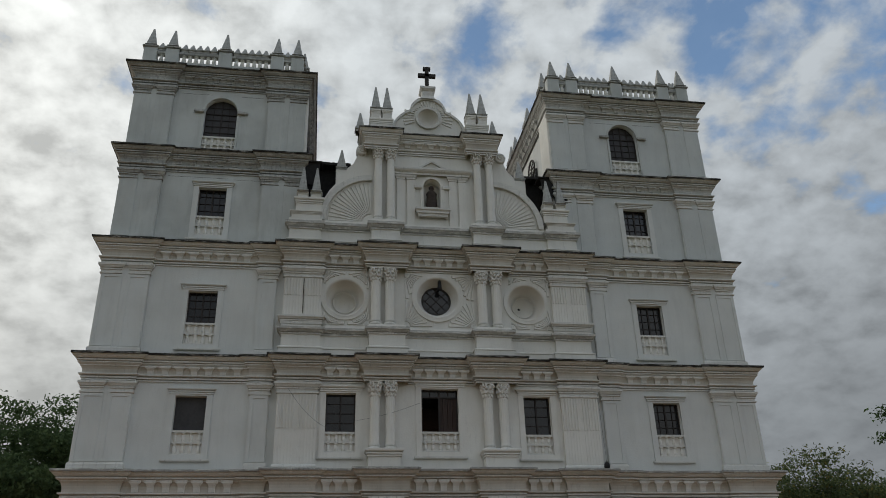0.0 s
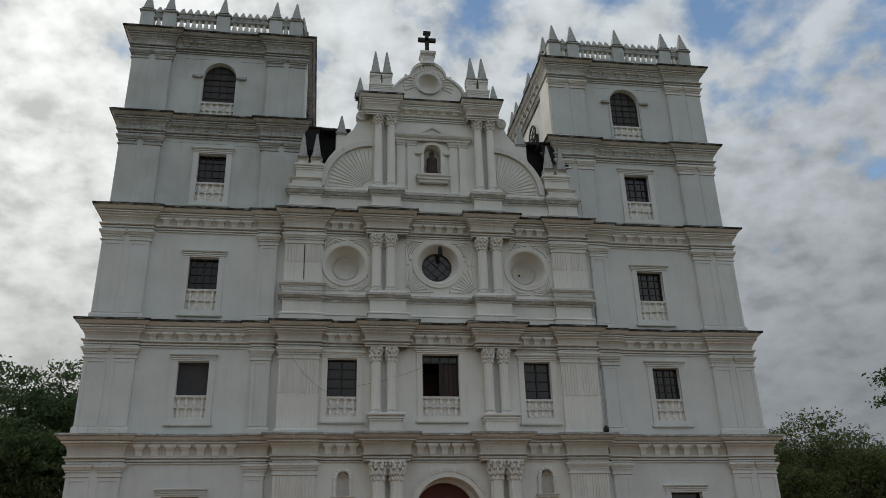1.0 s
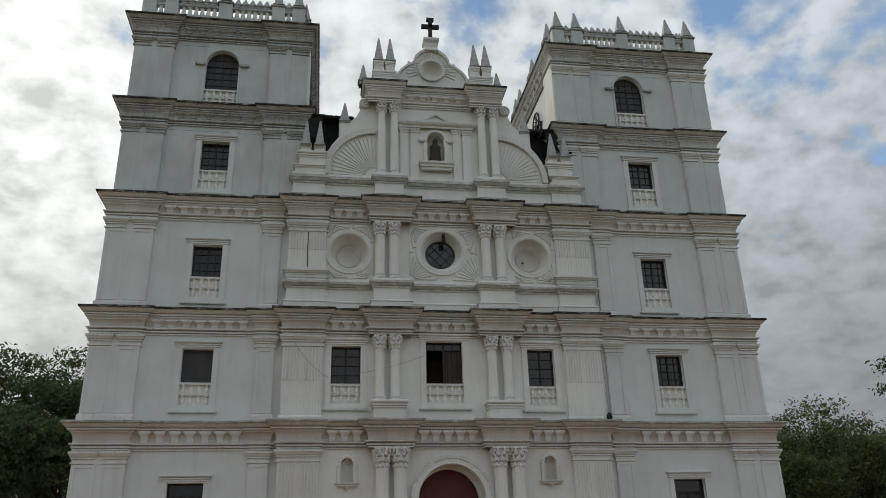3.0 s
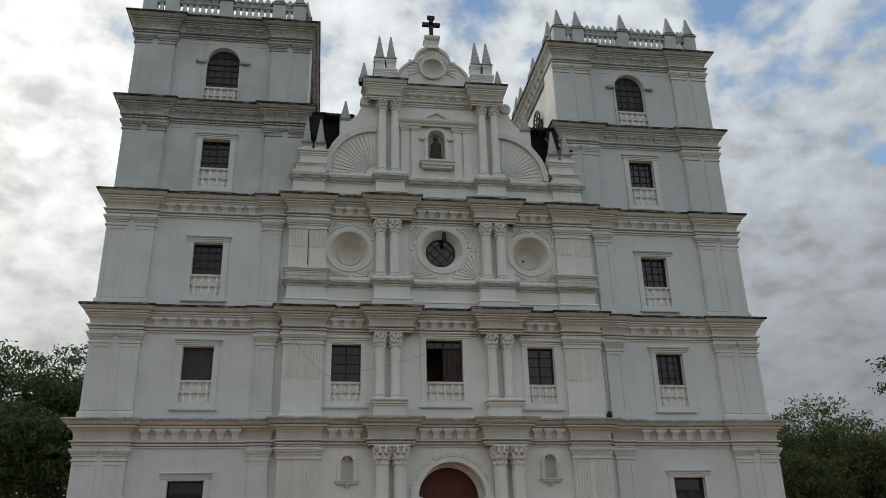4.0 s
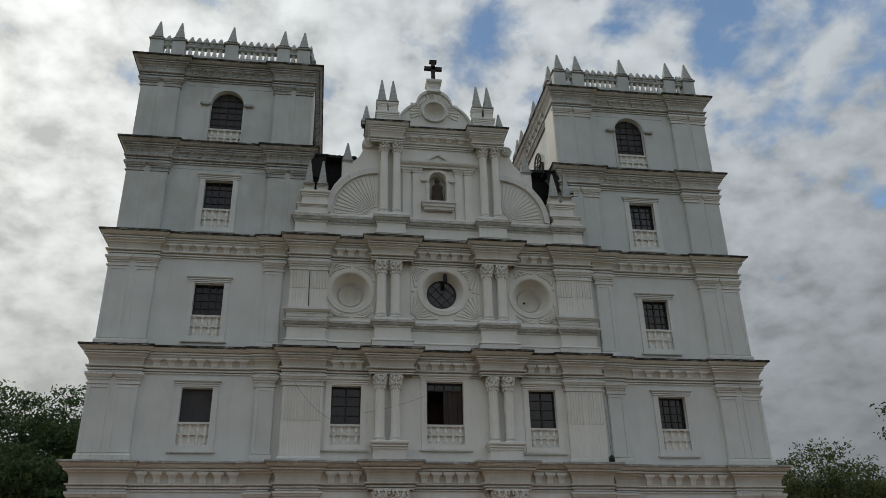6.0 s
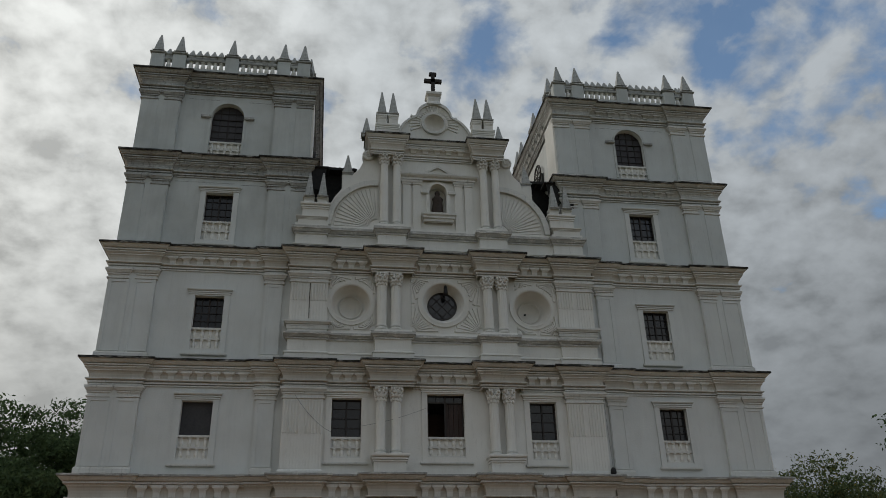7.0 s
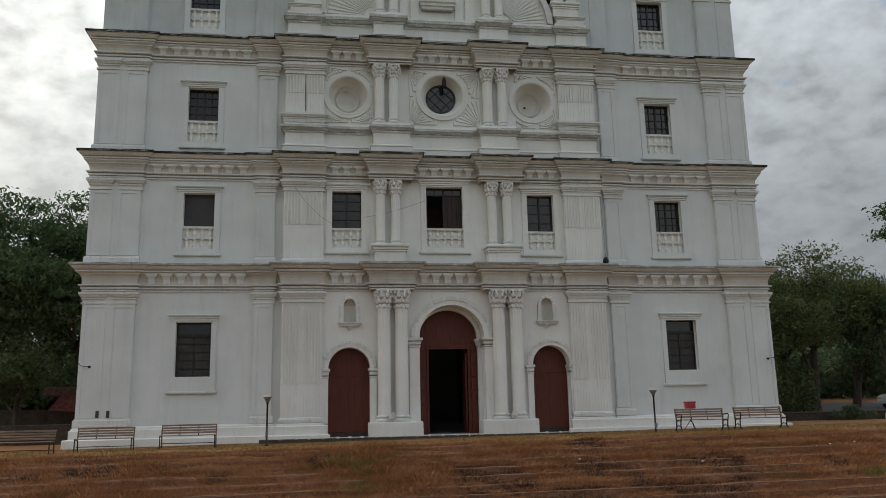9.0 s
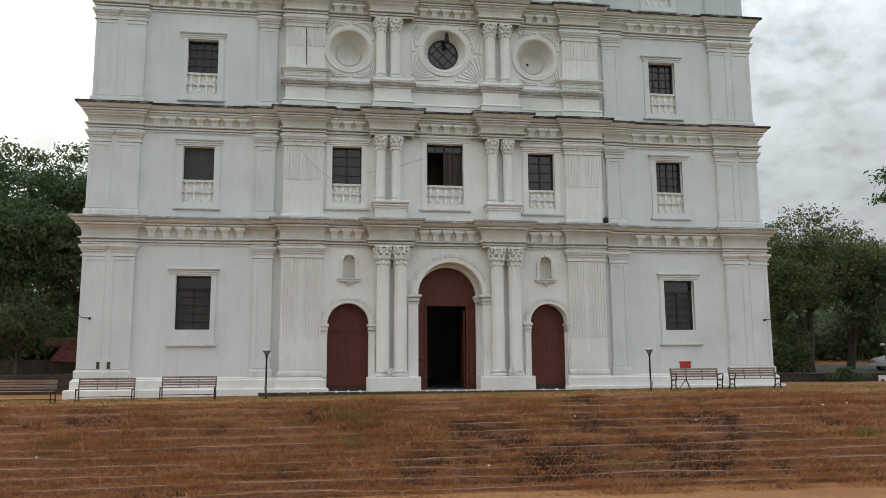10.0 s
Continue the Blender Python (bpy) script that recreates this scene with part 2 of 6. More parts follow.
m_, t_, b_ = material("window_glass", 0.12, 0.5)
g_ = noise_tex(t_, coords(t_), 2.0, 3)
t_.links.new(mix_rgb(t_, ramp(t_, g_, [(0.35, 0.0), (0.7, 1.0)]), (0.008, 0.009, 0.011), (0.022, 0.023, 0.026)), b_.inputs["Base Color"])
bump(t_, b_, g_, 0.1, 0.01)
GLASS = m_

DUSTY = speckled("dusty_louvre", (0.020, 0.018, 0.018), (0.060, 0.052, 0.048), 7, 0.45, 0.5, 0.02)
SCREEN = speckled("grey_mesh_screen", (0.040, 0.038, 0.040), (0.062, 0.058, 0.060), 9, 0.5, 0.3, 0.005)

# earth: red soil and dry turf
m_, t_, b_ = material("dry_earth", 0.95, 0.15)
n1 = noise_tex(t_, coords(t_), 0.35, 5, 0.6)
n2 = noise_tex(t_, coords(t_), 5.0, 7, 0.7)
c_ = mix_rgb(t_, ramp(t_, n1, [(0.38, 0.0), (0.66, 1.0)]), (0.265, 0.115, 0.047), (0.31, 0.170, 0.074))
c_ = mix_rgb(t_, ramp(t_, n2, [(0.40, 0.0), (0.75, 0.6)]), c_, (0.13, 0.062, 0.030))
lie = node(t_, "ShaderNodeSeparateXYZ")
t_.links.new(coords(t_), lie.inputs[0])
worn = math_node(t_, "ADD", math_node(t_, "MULTIPLY", lie.outputs[1], 0.1), math_node(t_, "MULTIPLY", n1, 1.2))
# out-of-view ground is made dark olive to cut orange bounce on the facade
unseen_olive = mix_rgb(t_, ramp(t_, n2, [(0.35, 0.0), (0.7, 1.0)]), (0.085, 0.090, 0.040), (0.150, 0.140, 0.070))
worn = math_node(t_, "ADD", worn, 1.9)                   # bare soil ends about five metres before the bank
c_ = mix_rgb(t_, ramp(t_, worn, [(0.45, 0.0), (0.75, 1.0)]), unseen_olive, c_)
t_.links.new(c_, b_.inputs["Base Color"])
bump(t_, b_, n2, 0.8, 0.06)
EARTH = m_


# ---------------------------------------------------------------- mesh tools
def part(name, bm, mat, parent=None, label="", smooth=False):
    if isinstance(bm, bpy.types.Mesh):
        me = bm
    else:
        me = bpy.data.meshes.new(name)
        bm.to_mesh(me)
        bm.free()
    if not me.materials:
        me.materials.append(mat)
    if smooth:
        me.polygons.foreach_set("use_smooth", [True] * len(me.polygons))
    ob = new(name, me)
    ob.parent = parent
    return tagged(ob, label)


def same_part(name, ob, parent, loc, rz=0.0, scale=(1, 1, 1)):
    """Another piece on the mesh of ob."""
    o = new(name, ob.data)
    o.parent = parent
    o.location, o.rotation_euler, o.scale = loc, (0, 0, rz), scale
    return o


def box(bm, x0, x1, y0, y1, z0, z1):
    v = [bm.verts.new(p) for p in ((x0, y0, z0), (x1, y0, z0), (x1, y1, z0), (x0, y1, z0), (x0, y0, z1), (x1, y0, z1), (x1, y1, z1), (x0, y1, z1))]
    for f in ((3, 2, 1, 0), (4, 5, 6, 7), (0, 1, 5, 4), (1, 2, 6, 5), (2, 3, 7, 6), (3, 0, 4, 7)):
        bm.faces.new([v[i] for i in f])
    return v


def soft_box(x0, x1, y0, y1, z0, z1, r=0.02):
    bm = bmesh.new()
    box(bm, x0, x1, y0, y1, z0, z1)
    bmesh.ops.bevel(bm, geom=bm.edges[:], offset=r, segments=1, affect="EDGES")
    return bm


def lathe(bm, cx, cy, prof, n=16, turn=0.0, squash=1.0):
    rings = []
    for r, z in prof:
        rings.append([bm.verts.new((cx + r * math.cos(turn + 2 * math.pi * i / n), cy + squash * r * math.sin(turn + 2 * math.pi * i / n), z)) for i in range(n)])
    for a, b in zip(rings, rings[1:]):
        for i in range(n):
            j = (i + 1) % n
            bm.faces.new((a[i], a[j], b[j], b[i]))
    bm.faces.new(rings[0][::-1])
    bm.faces.new(rings[-1])


def sweep(bm, path, prof, closed=False):
    """Carries a profile of (out, z) along a right-angled plan; outward is to the right hand of the way."""
    pts = [Vector((*p, 0)) for p in path]
    n = len(pts)
    rings = []
    for i, p in enumerate(pts):
        dirs = []
        if closed or i > 0:
            dirs.append((p - pts[i - 1]).normalized())
        if closed or i < n - 1:
            dirs.append((pts[(i + 1) % n] - p).normalized())
        norms = [Vector((d.y, -d.x, 0)) for d in dirs]
        if len(norms) == 2 and norms[0].dot(norms[1]) < 0.9:
            off = norms[0] + norms[1]
        else:
            off = norms[0]
        rings.append([bm.verts.new((p.x + off.x * o, p.y + off.y * o, z)) for o, z in prof])
    for i in range(n if closed else n - 1):
        a, b = rings[i], rings[(i + 1) % n]
        for j in range(len(prof) - 1):
            bm.faces.new((a[j], b[j], b[j + 1], a[j + 1]))
    if not closed:
        for r in (rings[0], rings[-1][::-1]):
            try:
                bm.faces.new(r)
            except ValueError:
                pass


def slab(outlines, y0, y1, name="slab"):
    """A flat upright slab between the planes y0 and y1, of an outline and its holes, all (x, z)."""
    cu = bpy.data.curves.new(name, "CURVE")
    cu.dimensions, cu.fill_mode, cu.extrude = "2D", "BOTH", abs(y1 - y0) / 2
    for o in outlines:
        s = cu.splines.new("POLY")
        s.points.add(len(o) - 1)
        for pt, (x, z) in zip(s.points, o):
            pt.co = (x, z, 0, 1)
        s.use_cyclic_u = True
    tmp = bpy.data.objects.new(name, cu)
    me = bpy.data.meshes.new_from_object(tmp)
    bpy.data.objects.remove(tmp)
    me.transform(Matrix.Translation((0, (y0 + y1) / 2, 0)) @ Matrix.Rotation(math.pi / 2, 4, "X"))
    me.materials.clear()
    bm = bmesh.new()
    bm.from_mesh(me)
    bmesh.ops.remove_doubles(bm, verts=bm.verts[:], dist=0.0004)
    bm.to_mesh(me)
    bm.free()
    return me


def rect(x0, x1, z0, z1):
    return [(x0, z0), (x1, z0), (x1, z1), (x0, z1)]


def disc(cx, cz, r, n=40, a0=0.0, a1=2 * math.pi):
    full = abs(a1 - a0 - 2 * math.pi) < 1e-6
    k = n if full else n + 1
    return [(cx + r * math.cos(a0 + (a1 - a0) * i / n), cz + r * math.sin(a0 + (a1 - a0) * i / n)) for i in range(k)]


def arch(cx, half, z0, spring, n=20, rise=1.0):
    return [(cx - half, z0), (cx + half, z0)] + [(cx + half * math.cos(math.pi * i / n), spring + rise * half * math.sin(math.pi * i / n)) for i in range(n + 1)]


def arch_ring(cx, outer, inner, z0, spring, n=20):
    """The band between two arches of one axis and springing."""
    a, b = arch(cx, outer, z0, spring, n), arch(cx, inner, z0, spring, n)
    return [a[0]] + a[:1:-1] + [a[1], b[1]] + b[2:] + [b[0]]


def relief_ray(p0, p1, w0, w1, y, out):
    """A raised ray of a sunburst from p0 to p1 (x, z), flat-topped, on the plane y."""
    d = (p1 - p0).normalized()
    pr = Vector((-d.y, d.x))
    bm = bmesh.new()
    foot = [bm.verts.new((u.x, y + 0.005, u.y)) for u in (p0 - pr * w0, p0 + pr * w0, p1 + pr * w1, p1 - pr * w1)]
    p2, p3 = p0 + d * 0.02, p1 - d * 0.025
    face = [bm.verts.new((u.x, y - out, u.y)) for u in (p2 - pr * w0 * 0.5, p2 + pr * w0 * 0.5, p3 + pr * (w1 - 0.014), p3 - pr * (w1 - 0.014))]
    bm.faces.new(face)
    for k in range(4):
        bm.faces.new((foot[k], foot[(k + 1) % 4], face[(k + 1) % 4], face[k]))
    bmesh.ops.recalc_face_normals(bm, faces=bm.faces[:])
    return bm


def tube(bm, pts, r, n=6):
    pts = [Vector(p) for p in pts]
    rr = r if isinstance(r, (list, tuple)) else [r] * len(pts)
    rings = []
    for i, p in enumerate(pts):
        d = (pts[min(i + 1, len(pts) - 1)] - pts[max(i - 1, 0)]).normalized()
        a = d.cross(Vector((0.31, 0.91, 0.27))).normalized()
        b = d.cross(a)
        rings.append([bm.verts.new(p + rr[i] * (math.cos(2 * math.pi * k / n) * a + math.sin(2 * math.pi * k / n) * b)) for k in range(n)])
    for u, v in zip(rings, rings[1:]):
        for k in range(n):
            bm.faces.new((u[k], u[(k + 1) % n], v[(k + 1) % n], v[k]))
    bm.faces.new(rings[0][::-1])
    bm.faces.new(rings[-1])

# ---------------------------------------------------------------- the church
church = tagged(new("church"), "large white limewashed baroque church with two towers and a scrolled gable", "church")

LX0, LX1, RX0, RX1 = -14.78, -6.45, 6.05, 14.68      # outer and inner faces of the towers
CX = 6.93                                            # half width of the centre block
YC = -0.30                                           # face of the centre block
BACK = 9.0                                           # rear face of the towers
LEVELS = (0.0, 7.07, 11.83, 17.12, 21.95, 26.74)     # floor line and tops of the five cornices
H = 1.12                                             # height of an entablature
ENTAB = [(0.0, 0.0), (0.06, 0.0), (0.06, 0.052), (0.0, 0.055), (0.0, 0.088), (0.10, 0.092), (0.10, 0.160), (0.015, 0.163), (0.015, 0.197), (0.14, 0.202), (0.18, 0.225),
         (0.18, 0.27), (0.06, 0.285), (0.06, 0.40), (0.075, 0.52), (0.11, 0.62), (0.165, 0.70), (0.165, 0.745), (0.22, 0.765), (0.29, 0.775), (0.29, 0.835), (0.21, 0.84), (0.21, 0.868), (0.33, 0.873), (0.40, 0.94),
         (0.43, 0.98), (0.43, 1.0), (0.465, 1.005), (0.465, 1.05)]
UPPER = [(o, z) for o, z in ENTAB if z < 0.28] + [(0.06, 0.285), (0.06, 0.36), (0.08, 0.46), (0.12, 0.54), (0.165, 0.59), (0.165, 0.625), (0.21, 0.66), (0.255, 0.70), (0.255, 0.735), (0.20, 0.738), (0.20, 0.76)] + \
        [(o, z) for o, z in ENTAB if z > 0.77]          # the cornices above the first have a deeper crown
COPE = [(0.26, 1.012), (0.49, 1.014), (0.51, 1.03), (0.51, 1.105), (0.45, 1.125), (-0.3, 1.15)]


def profile(prof, top, scale=1.0):
    return [(o * scale, top - H + z) for o, z in prof]


def dentil_mesh(size):
    """A bracket that flares upwards in a curve, so that its neighbours close a small arch with it."""
    bm = bmesh.new()
    rows = []
    for z, w, y in ((0.0, 0.118, -0.075), (0.02, 0.125, -0.09), (0.18, 0.125, -0.125), (0.25, 0.135, -0.16), (0.30, 0.158, -0.195), (0.335, 0.19, -0.215), (0.35, 0.215, -0.225), (0.455, 0.225, -0.23)):
        z = 0.10 + z * 0.51 if size == 2 else z * 0.73 if size == 1 else z
        rows.append([bm.verts.new(p) for p in ((-w, 0.0, z), (-w, y, z), (w, y, z), (w, 0.0, z))])
    for a, b in zip(rows, rows[1:]):
        for k in range(3):
            bm.faces.new((a[k], a[k + 1], b[k + 1], b[k]))
    bm.faces.new(rows[0][::-1])
    bm.faces.new(rows[-1])
    return bm


dentil_of = {}


def cornice(path, top, closed=False, bays=(), label="", pitch=0.62, mat=None, short=False, reach=1.0):
    """An entablature with its coping, and brackets in the bays (x0, x1, y)."""
    bm = bmesh.new()
    high = top > 8.0
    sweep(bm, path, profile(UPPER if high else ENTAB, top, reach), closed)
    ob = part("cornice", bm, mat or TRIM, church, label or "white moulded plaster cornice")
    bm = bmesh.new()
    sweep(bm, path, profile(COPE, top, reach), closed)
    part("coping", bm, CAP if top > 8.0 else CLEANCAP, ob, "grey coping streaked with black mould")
    # the recessed frieze strip, browner and darker than the mouldings on the lower cornices
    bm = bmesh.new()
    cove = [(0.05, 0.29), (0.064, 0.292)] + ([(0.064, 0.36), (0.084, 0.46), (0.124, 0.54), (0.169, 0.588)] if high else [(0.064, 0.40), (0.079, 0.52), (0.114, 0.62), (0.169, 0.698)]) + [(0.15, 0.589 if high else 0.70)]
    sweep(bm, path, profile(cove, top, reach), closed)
    part("frieze", bm, mat if mat in (SOOT, GREYED) else FRIEZE_BROWN, ob, "frieze in browner, darker plaster than its mouldings")
    for x0, x1, y in bays:
        n = max(1, round((x1 - x0) / pitch) - 1)
        for i in range(n):
            x = x0 + (x1 - x0) * (i + 1) / (n + 1)
            place = (x, y - 0.03, top - H + 0.288)
            tone = mat if mat in (SOOT, GREYED) else FRIEZE
            key = (tone, 2 if short else 1 if high else 0)
            if key not in dentil_of:
                dentil_of[key] = part("dentil", dentil_mesh(key[1]), tone, ob)
                dentil_of[key].location = place
            else:
                same_part("dentil", dentil_of[key], ob, place)
    return ob


NARROW = {0: 0.0, 1: 0.05, 2: 0.17, 3: 0.23}         # by how much the outer right corner steps in, level by level


def tower_plan(side, upper, level=0):
    """The plan line of a tower, from the rear of its left side round to the right."""
    if upper:
        x0, x1 = (LX0 + 0.08, LX1) if side < 0 else (RX0, RX1 - 0.39)
        return [(x0, BACK), (x0, -0.14), (x0 + 1.85, -0.14), (x0 + 1.85, 0.0), (x1 - 1.85, 0.0), (x1 - 1.85, -0.14), (x1, -0.14), (x1, BACK)]
    p = [(LX0, BACK), (LX0, -0.14), (LX0 + 2.02, -0.14), (LX0 + 2.02, 0.0), (-8.07, 0.0), (-8.07, -0.12), (-7.28, -0.12), (-7.28, 0.0), (-CX, 0.0)]
    return p if side < 0 else [(-x - (0.05 + NARROW[level]) * (x < -12), y) for x, y in reversed(p)]


def centre_plan():
    p = [(-CX, 0.0), (-CX, YC - 0.17), (-5.27, YC - 0.17), (-5.27, YC), (-3.28, YC), (-3.28, YC - 0.42), (-1.52, YC - 0.42), (-1.52, YC)]
    return p + [(-x, y) for x, y in reversed(p)]


# cornices of the three lower storeys
for k in (1, 2, 3):
    z = LEVELS[k]
    cornice(tower_plan(-1, False), z, bays=[(LX0 + 2.02, -8.07, 0.0)])
    cornice(tower_plan(1, False, k), z, bays=[(8.07, RX1 - 1.93 - NARROW[k], 0.0)])
    cornice(centre_plan(), z, bays=[(-5.27, -3.28, YC), (-1.52, 1.52, YC), (3.28, 5.27, YC)], pitch=0.52, mat=BUFF, label="buff-stained moulded plaster cornice")
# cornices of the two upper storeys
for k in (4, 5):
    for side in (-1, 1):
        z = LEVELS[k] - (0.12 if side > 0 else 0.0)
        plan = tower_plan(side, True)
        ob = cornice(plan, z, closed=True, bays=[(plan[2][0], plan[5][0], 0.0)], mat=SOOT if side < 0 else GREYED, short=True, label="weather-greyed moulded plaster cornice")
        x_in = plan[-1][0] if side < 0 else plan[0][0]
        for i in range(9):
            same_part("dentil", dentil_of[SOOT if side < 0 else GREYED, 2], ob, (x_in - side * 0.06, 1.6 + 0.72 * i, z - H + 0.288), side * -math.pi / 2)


# walls, storey by storey
def wall(outline, holes, y, thick=0.55, label="", name="wall", mat=None):
    return part(name, slab([outline] + holes, y, y + thick), mat or (COOL if y == 0.0 else WHITE), church, label)


TW = {-1: (-10.45, -10.43, -10.42, -10.50, -10.53), 1: (10.49, 10.30, 10.16, 10.15, 10.05)}      # axes of the tower windows
WINDOWS = {1: (2.50, 4.70, 0.70), 2: (8.72, 10.15, 0.63), 3: (13.38, 14.86, 0.63), 4: (18.60, 20.08, 0.63)}
for side in (-1, 1):
    for k in (1, 2, 3, 4, 5):
        z0, z1 = LEVELS[k - 1] - (0.3 if k == 1 else 0.02), LEVELS[k] - (0.17 if k > 3 and side > 0 else 0.03)
        z0 -= 0.15 if k == 5 and side > 0 else 0.0
        if k <= 3:
            x0, x1 = (LX0 + 0.06, -CX) if side < 0 else (CX, RX1 - (NARROW[k] if k > 1 else 0.0))
        else:
            plan = tower_plan(side, True)
            x0, x1 = plan[0][0] + 0.06, plan[-1][0] - 0.06
        c = TW[side][k - 1]
        if k == 5:
            holes = [arch(c, 0.77, 22.2, 24.42)]
        else:
            a, b, h = WINDOWS[k]
            holes = [rect(c - h, c + h, a - (0.0 if k == 1 else 1.0), b)]
        wall(rect(x0, x1, z0, z1), holes, 0.0, mat=None if k < 4 else DARKWASH if side < 0 else GREYWALL)
        # flanks and rear of the tower storey
        for xa, xb in ((x0, x0 + 0.5), (x1 - 0.5, x1)):
            if k <= 3 and (xa == x0) == (side > 0):
                continue
            bm = bmesh.new()
            box(bm, xa, xb, 0.555, BACK, z0, z1)
            part("side_wall", bm, COOL, church)
        bm = bmesh.new()
        box(bm, x0 + 0.5, x1 - 0.5, BACK - 0.5, BACK, z0, z1)
        part("rear_wall", bm, WHITE, church)
        bm = bmesh.new()
        box(bm, x0 + 0.5, x1 - 0.5, 0.56, BACK - 0.5, z1 - 0.2, z1)
        part("floor_slab", bm, INSIDE, church)

DOORS = [(-4.16, 0.855, 2.74), (0.13, 1.38, 3.97), (4.39, 0.81, 2.80)]      # axis, half width, spring
ROUNDS = [(-4.24, 14.63, 1.06), (-0.06, 14.78, 1.18), (4.06, 14.66, 1.06)]
CWIN = [(-4.28, 8.65, 10.28, 0.62), (-0.06, 8.69, 10.54, 0.80), (4.22, 8.60, 10.26, 0.60)]
wall(rect(-CX, CX, -0.3, LEVELS[1] - 0.03),
     [arch(c, h, -0.02, s) for c, h, s in DOORS] + [arch(-4.15, 0.27, 4.62, 5.36, 10), arch(4.30, 0.27, 4.66, 5.40, 10)], YC, 0.95)
wall(rect(-CX, CX, LEVELS[1] - 0.02, LEVELS[2] - 0.03), [rect(c - h, c + h, a - 0.86, b) for c, a, b, h in CWIN], YC, 0.8)
wall(rect(-CX, CX, LEVELS[2] - 0.02, LEVELS[3] - 0.03), [disc(c, z, r * 0.8) for c, z, r in ROUNDS], YC, 0.8)


# pilasters of the towers: paired at the corners, single beside the centre
def pilaster(x0, x1, y, out, z0, z1, panels=1, flute=False, base=0.32, label="", low=0.42, plain=False):
    """A flat pilaster with base, capital and sunk panels or flutes."""
    bm = bmesh.new()
    n = panels
    w = (x1 - x0) / n
    box(bm, x0, x1, y - out, y, z0, z1)
    left_upper = plain and x0 < 0
    paint = WHITE if y else COOL if not plain else DARKWASH if left_upper else GREYWALL
    ob = part("pilaster", bm, paint, church, label)
    bm = bmesh.new()
    sweep(bm, [(x0, y), (x0, y - out), (x1, y - out), (x1, y)], [(0.0, z0), (0.07, z0), (0.07, z0 + base - 0.08), (0.05, z0 + base - 0.05), (0.05, z0 + base - 0.03), (0.0, z0 + base)])
    part("base", bm, SOOT if left_upper else TRIM, ob)
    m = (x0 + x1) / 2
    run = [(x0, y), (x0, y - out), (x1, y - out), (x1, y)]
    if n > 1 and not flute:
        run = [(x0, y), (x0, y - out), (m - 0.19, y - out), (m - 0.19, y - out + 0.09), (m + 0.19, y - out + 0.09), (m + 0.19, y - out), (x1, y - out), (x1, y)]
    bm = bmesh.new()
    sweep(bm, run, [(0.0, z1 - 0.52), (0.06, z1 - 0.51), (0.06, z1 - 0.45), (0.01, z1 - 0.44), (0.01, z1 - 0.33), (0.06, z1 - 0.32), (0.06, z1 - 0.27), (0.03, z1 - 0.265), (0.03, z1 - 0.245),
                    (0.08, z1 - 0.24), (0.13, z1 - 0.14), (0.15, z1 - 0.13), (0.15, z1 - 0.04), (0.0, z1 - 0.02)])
    part("capital", bm, SOOT if left_upper else TRIM, ob)
    for i in range(n):
        a, b = x0 + w * i, x0 + w * (i + 1)
        gap = 0.07 if n > 1 else 0.0
        a, b = a + gap * (i > 0), b - gap * (i < n - 1)
        if flute:
            k = 6
            for j in range(k):
                xa = a + (b - a) * (j + 0.28) / k
                bm = soft_box(xa, xa + (b - a) * 0.44 / k, y - out - 0.045, y - out + 0.01, z0 + base + (z1 - z0) * low, z1 - 0.56, 0.012)
                part("flute", bm, paint, ob)
                if low > 0.1:
                    bm = soft_box(xa, xa + (b - a) * 0.44 / k, y - out - 0.010, y - out + 0.01, z0 + base + 0.03, z0 + base + (z1 - z0) * low - 0.02, 0.004)
                    part("filled_flute", bm, paint, ob)
        elif plain:
            part("shaft_face", soft_box(a + 0.05, b - 0.05, y - out - 0.022, y - out + 0.005, z0 + base + 0.02, z1 - 0.53, 0.008), paint, ob)
        else:
            m = 0.16
            bm = bmesh.new()
            for q in ((a + 0.03, a + m, z0 + base + 0.02, z1 - 0.53), (b - m, b - 0.03, z0 + base + 0.02, z1 - 0.53), (a + m, b - m, z1 - 0.66, z1 - 0.53), (a + m, b - m, z0 + base + 0.02, z0 + base + 0.06)):
                box(bm, q[0], q[1], y - out - 0.03, y - out + 0.005, q[2], q[3])
            part("panel_border", bm, paint, ob)
    return ob


for k in (1, 2, 3):
    z0, z1 = LEVELS[k - 1] + (0.60 if k == 1 else 0.02), LEVELS[k] - H
    pilaster(LX0, LX0 + 2.02, 0.0, 0.14, z0, z1, 2)
    q = RX1 + 0.05 - (NARROW[k] if k > 1 else 0.0)
    pilaster(q - 2.02, q, 0.0, 0.14, z0, z1, 2)
    pilaster(-8.07, -7.28, 0.0, 0.12, z0, z1)
    pilaster(7.28, 8.07, 0.0, 0.12, z0, z1)
    zz = z0 if k < 3 else 13.27
    pilaster(-CX, -5.27, YC, 0.17, zz, z1, 2, True, 0.2, low=(0.25, 0.40, 0.42)[k - 1])
    pilaster(5.27, CX, YC, 0.17, zz, z1, 2, True, 0.2, low=(0.25, 0.40, 0.42)[k - 1])
for k in (4, 5):
    for side in (-1, 1):
        p = tower_plan(side, True)
        z0, z1 = LEVELS[k - 1] - 0.1, LEVELS[k] - H - (0.12 if side > 0 else 0.0)
        pilaster(p[1][0], p[2][0], 0.0, 0.14, z0, z1, 2, plain=True)
        pilaster(p[5][0], p[6][0], 0.0, 0.14, z0, z1, 2, plain=True)


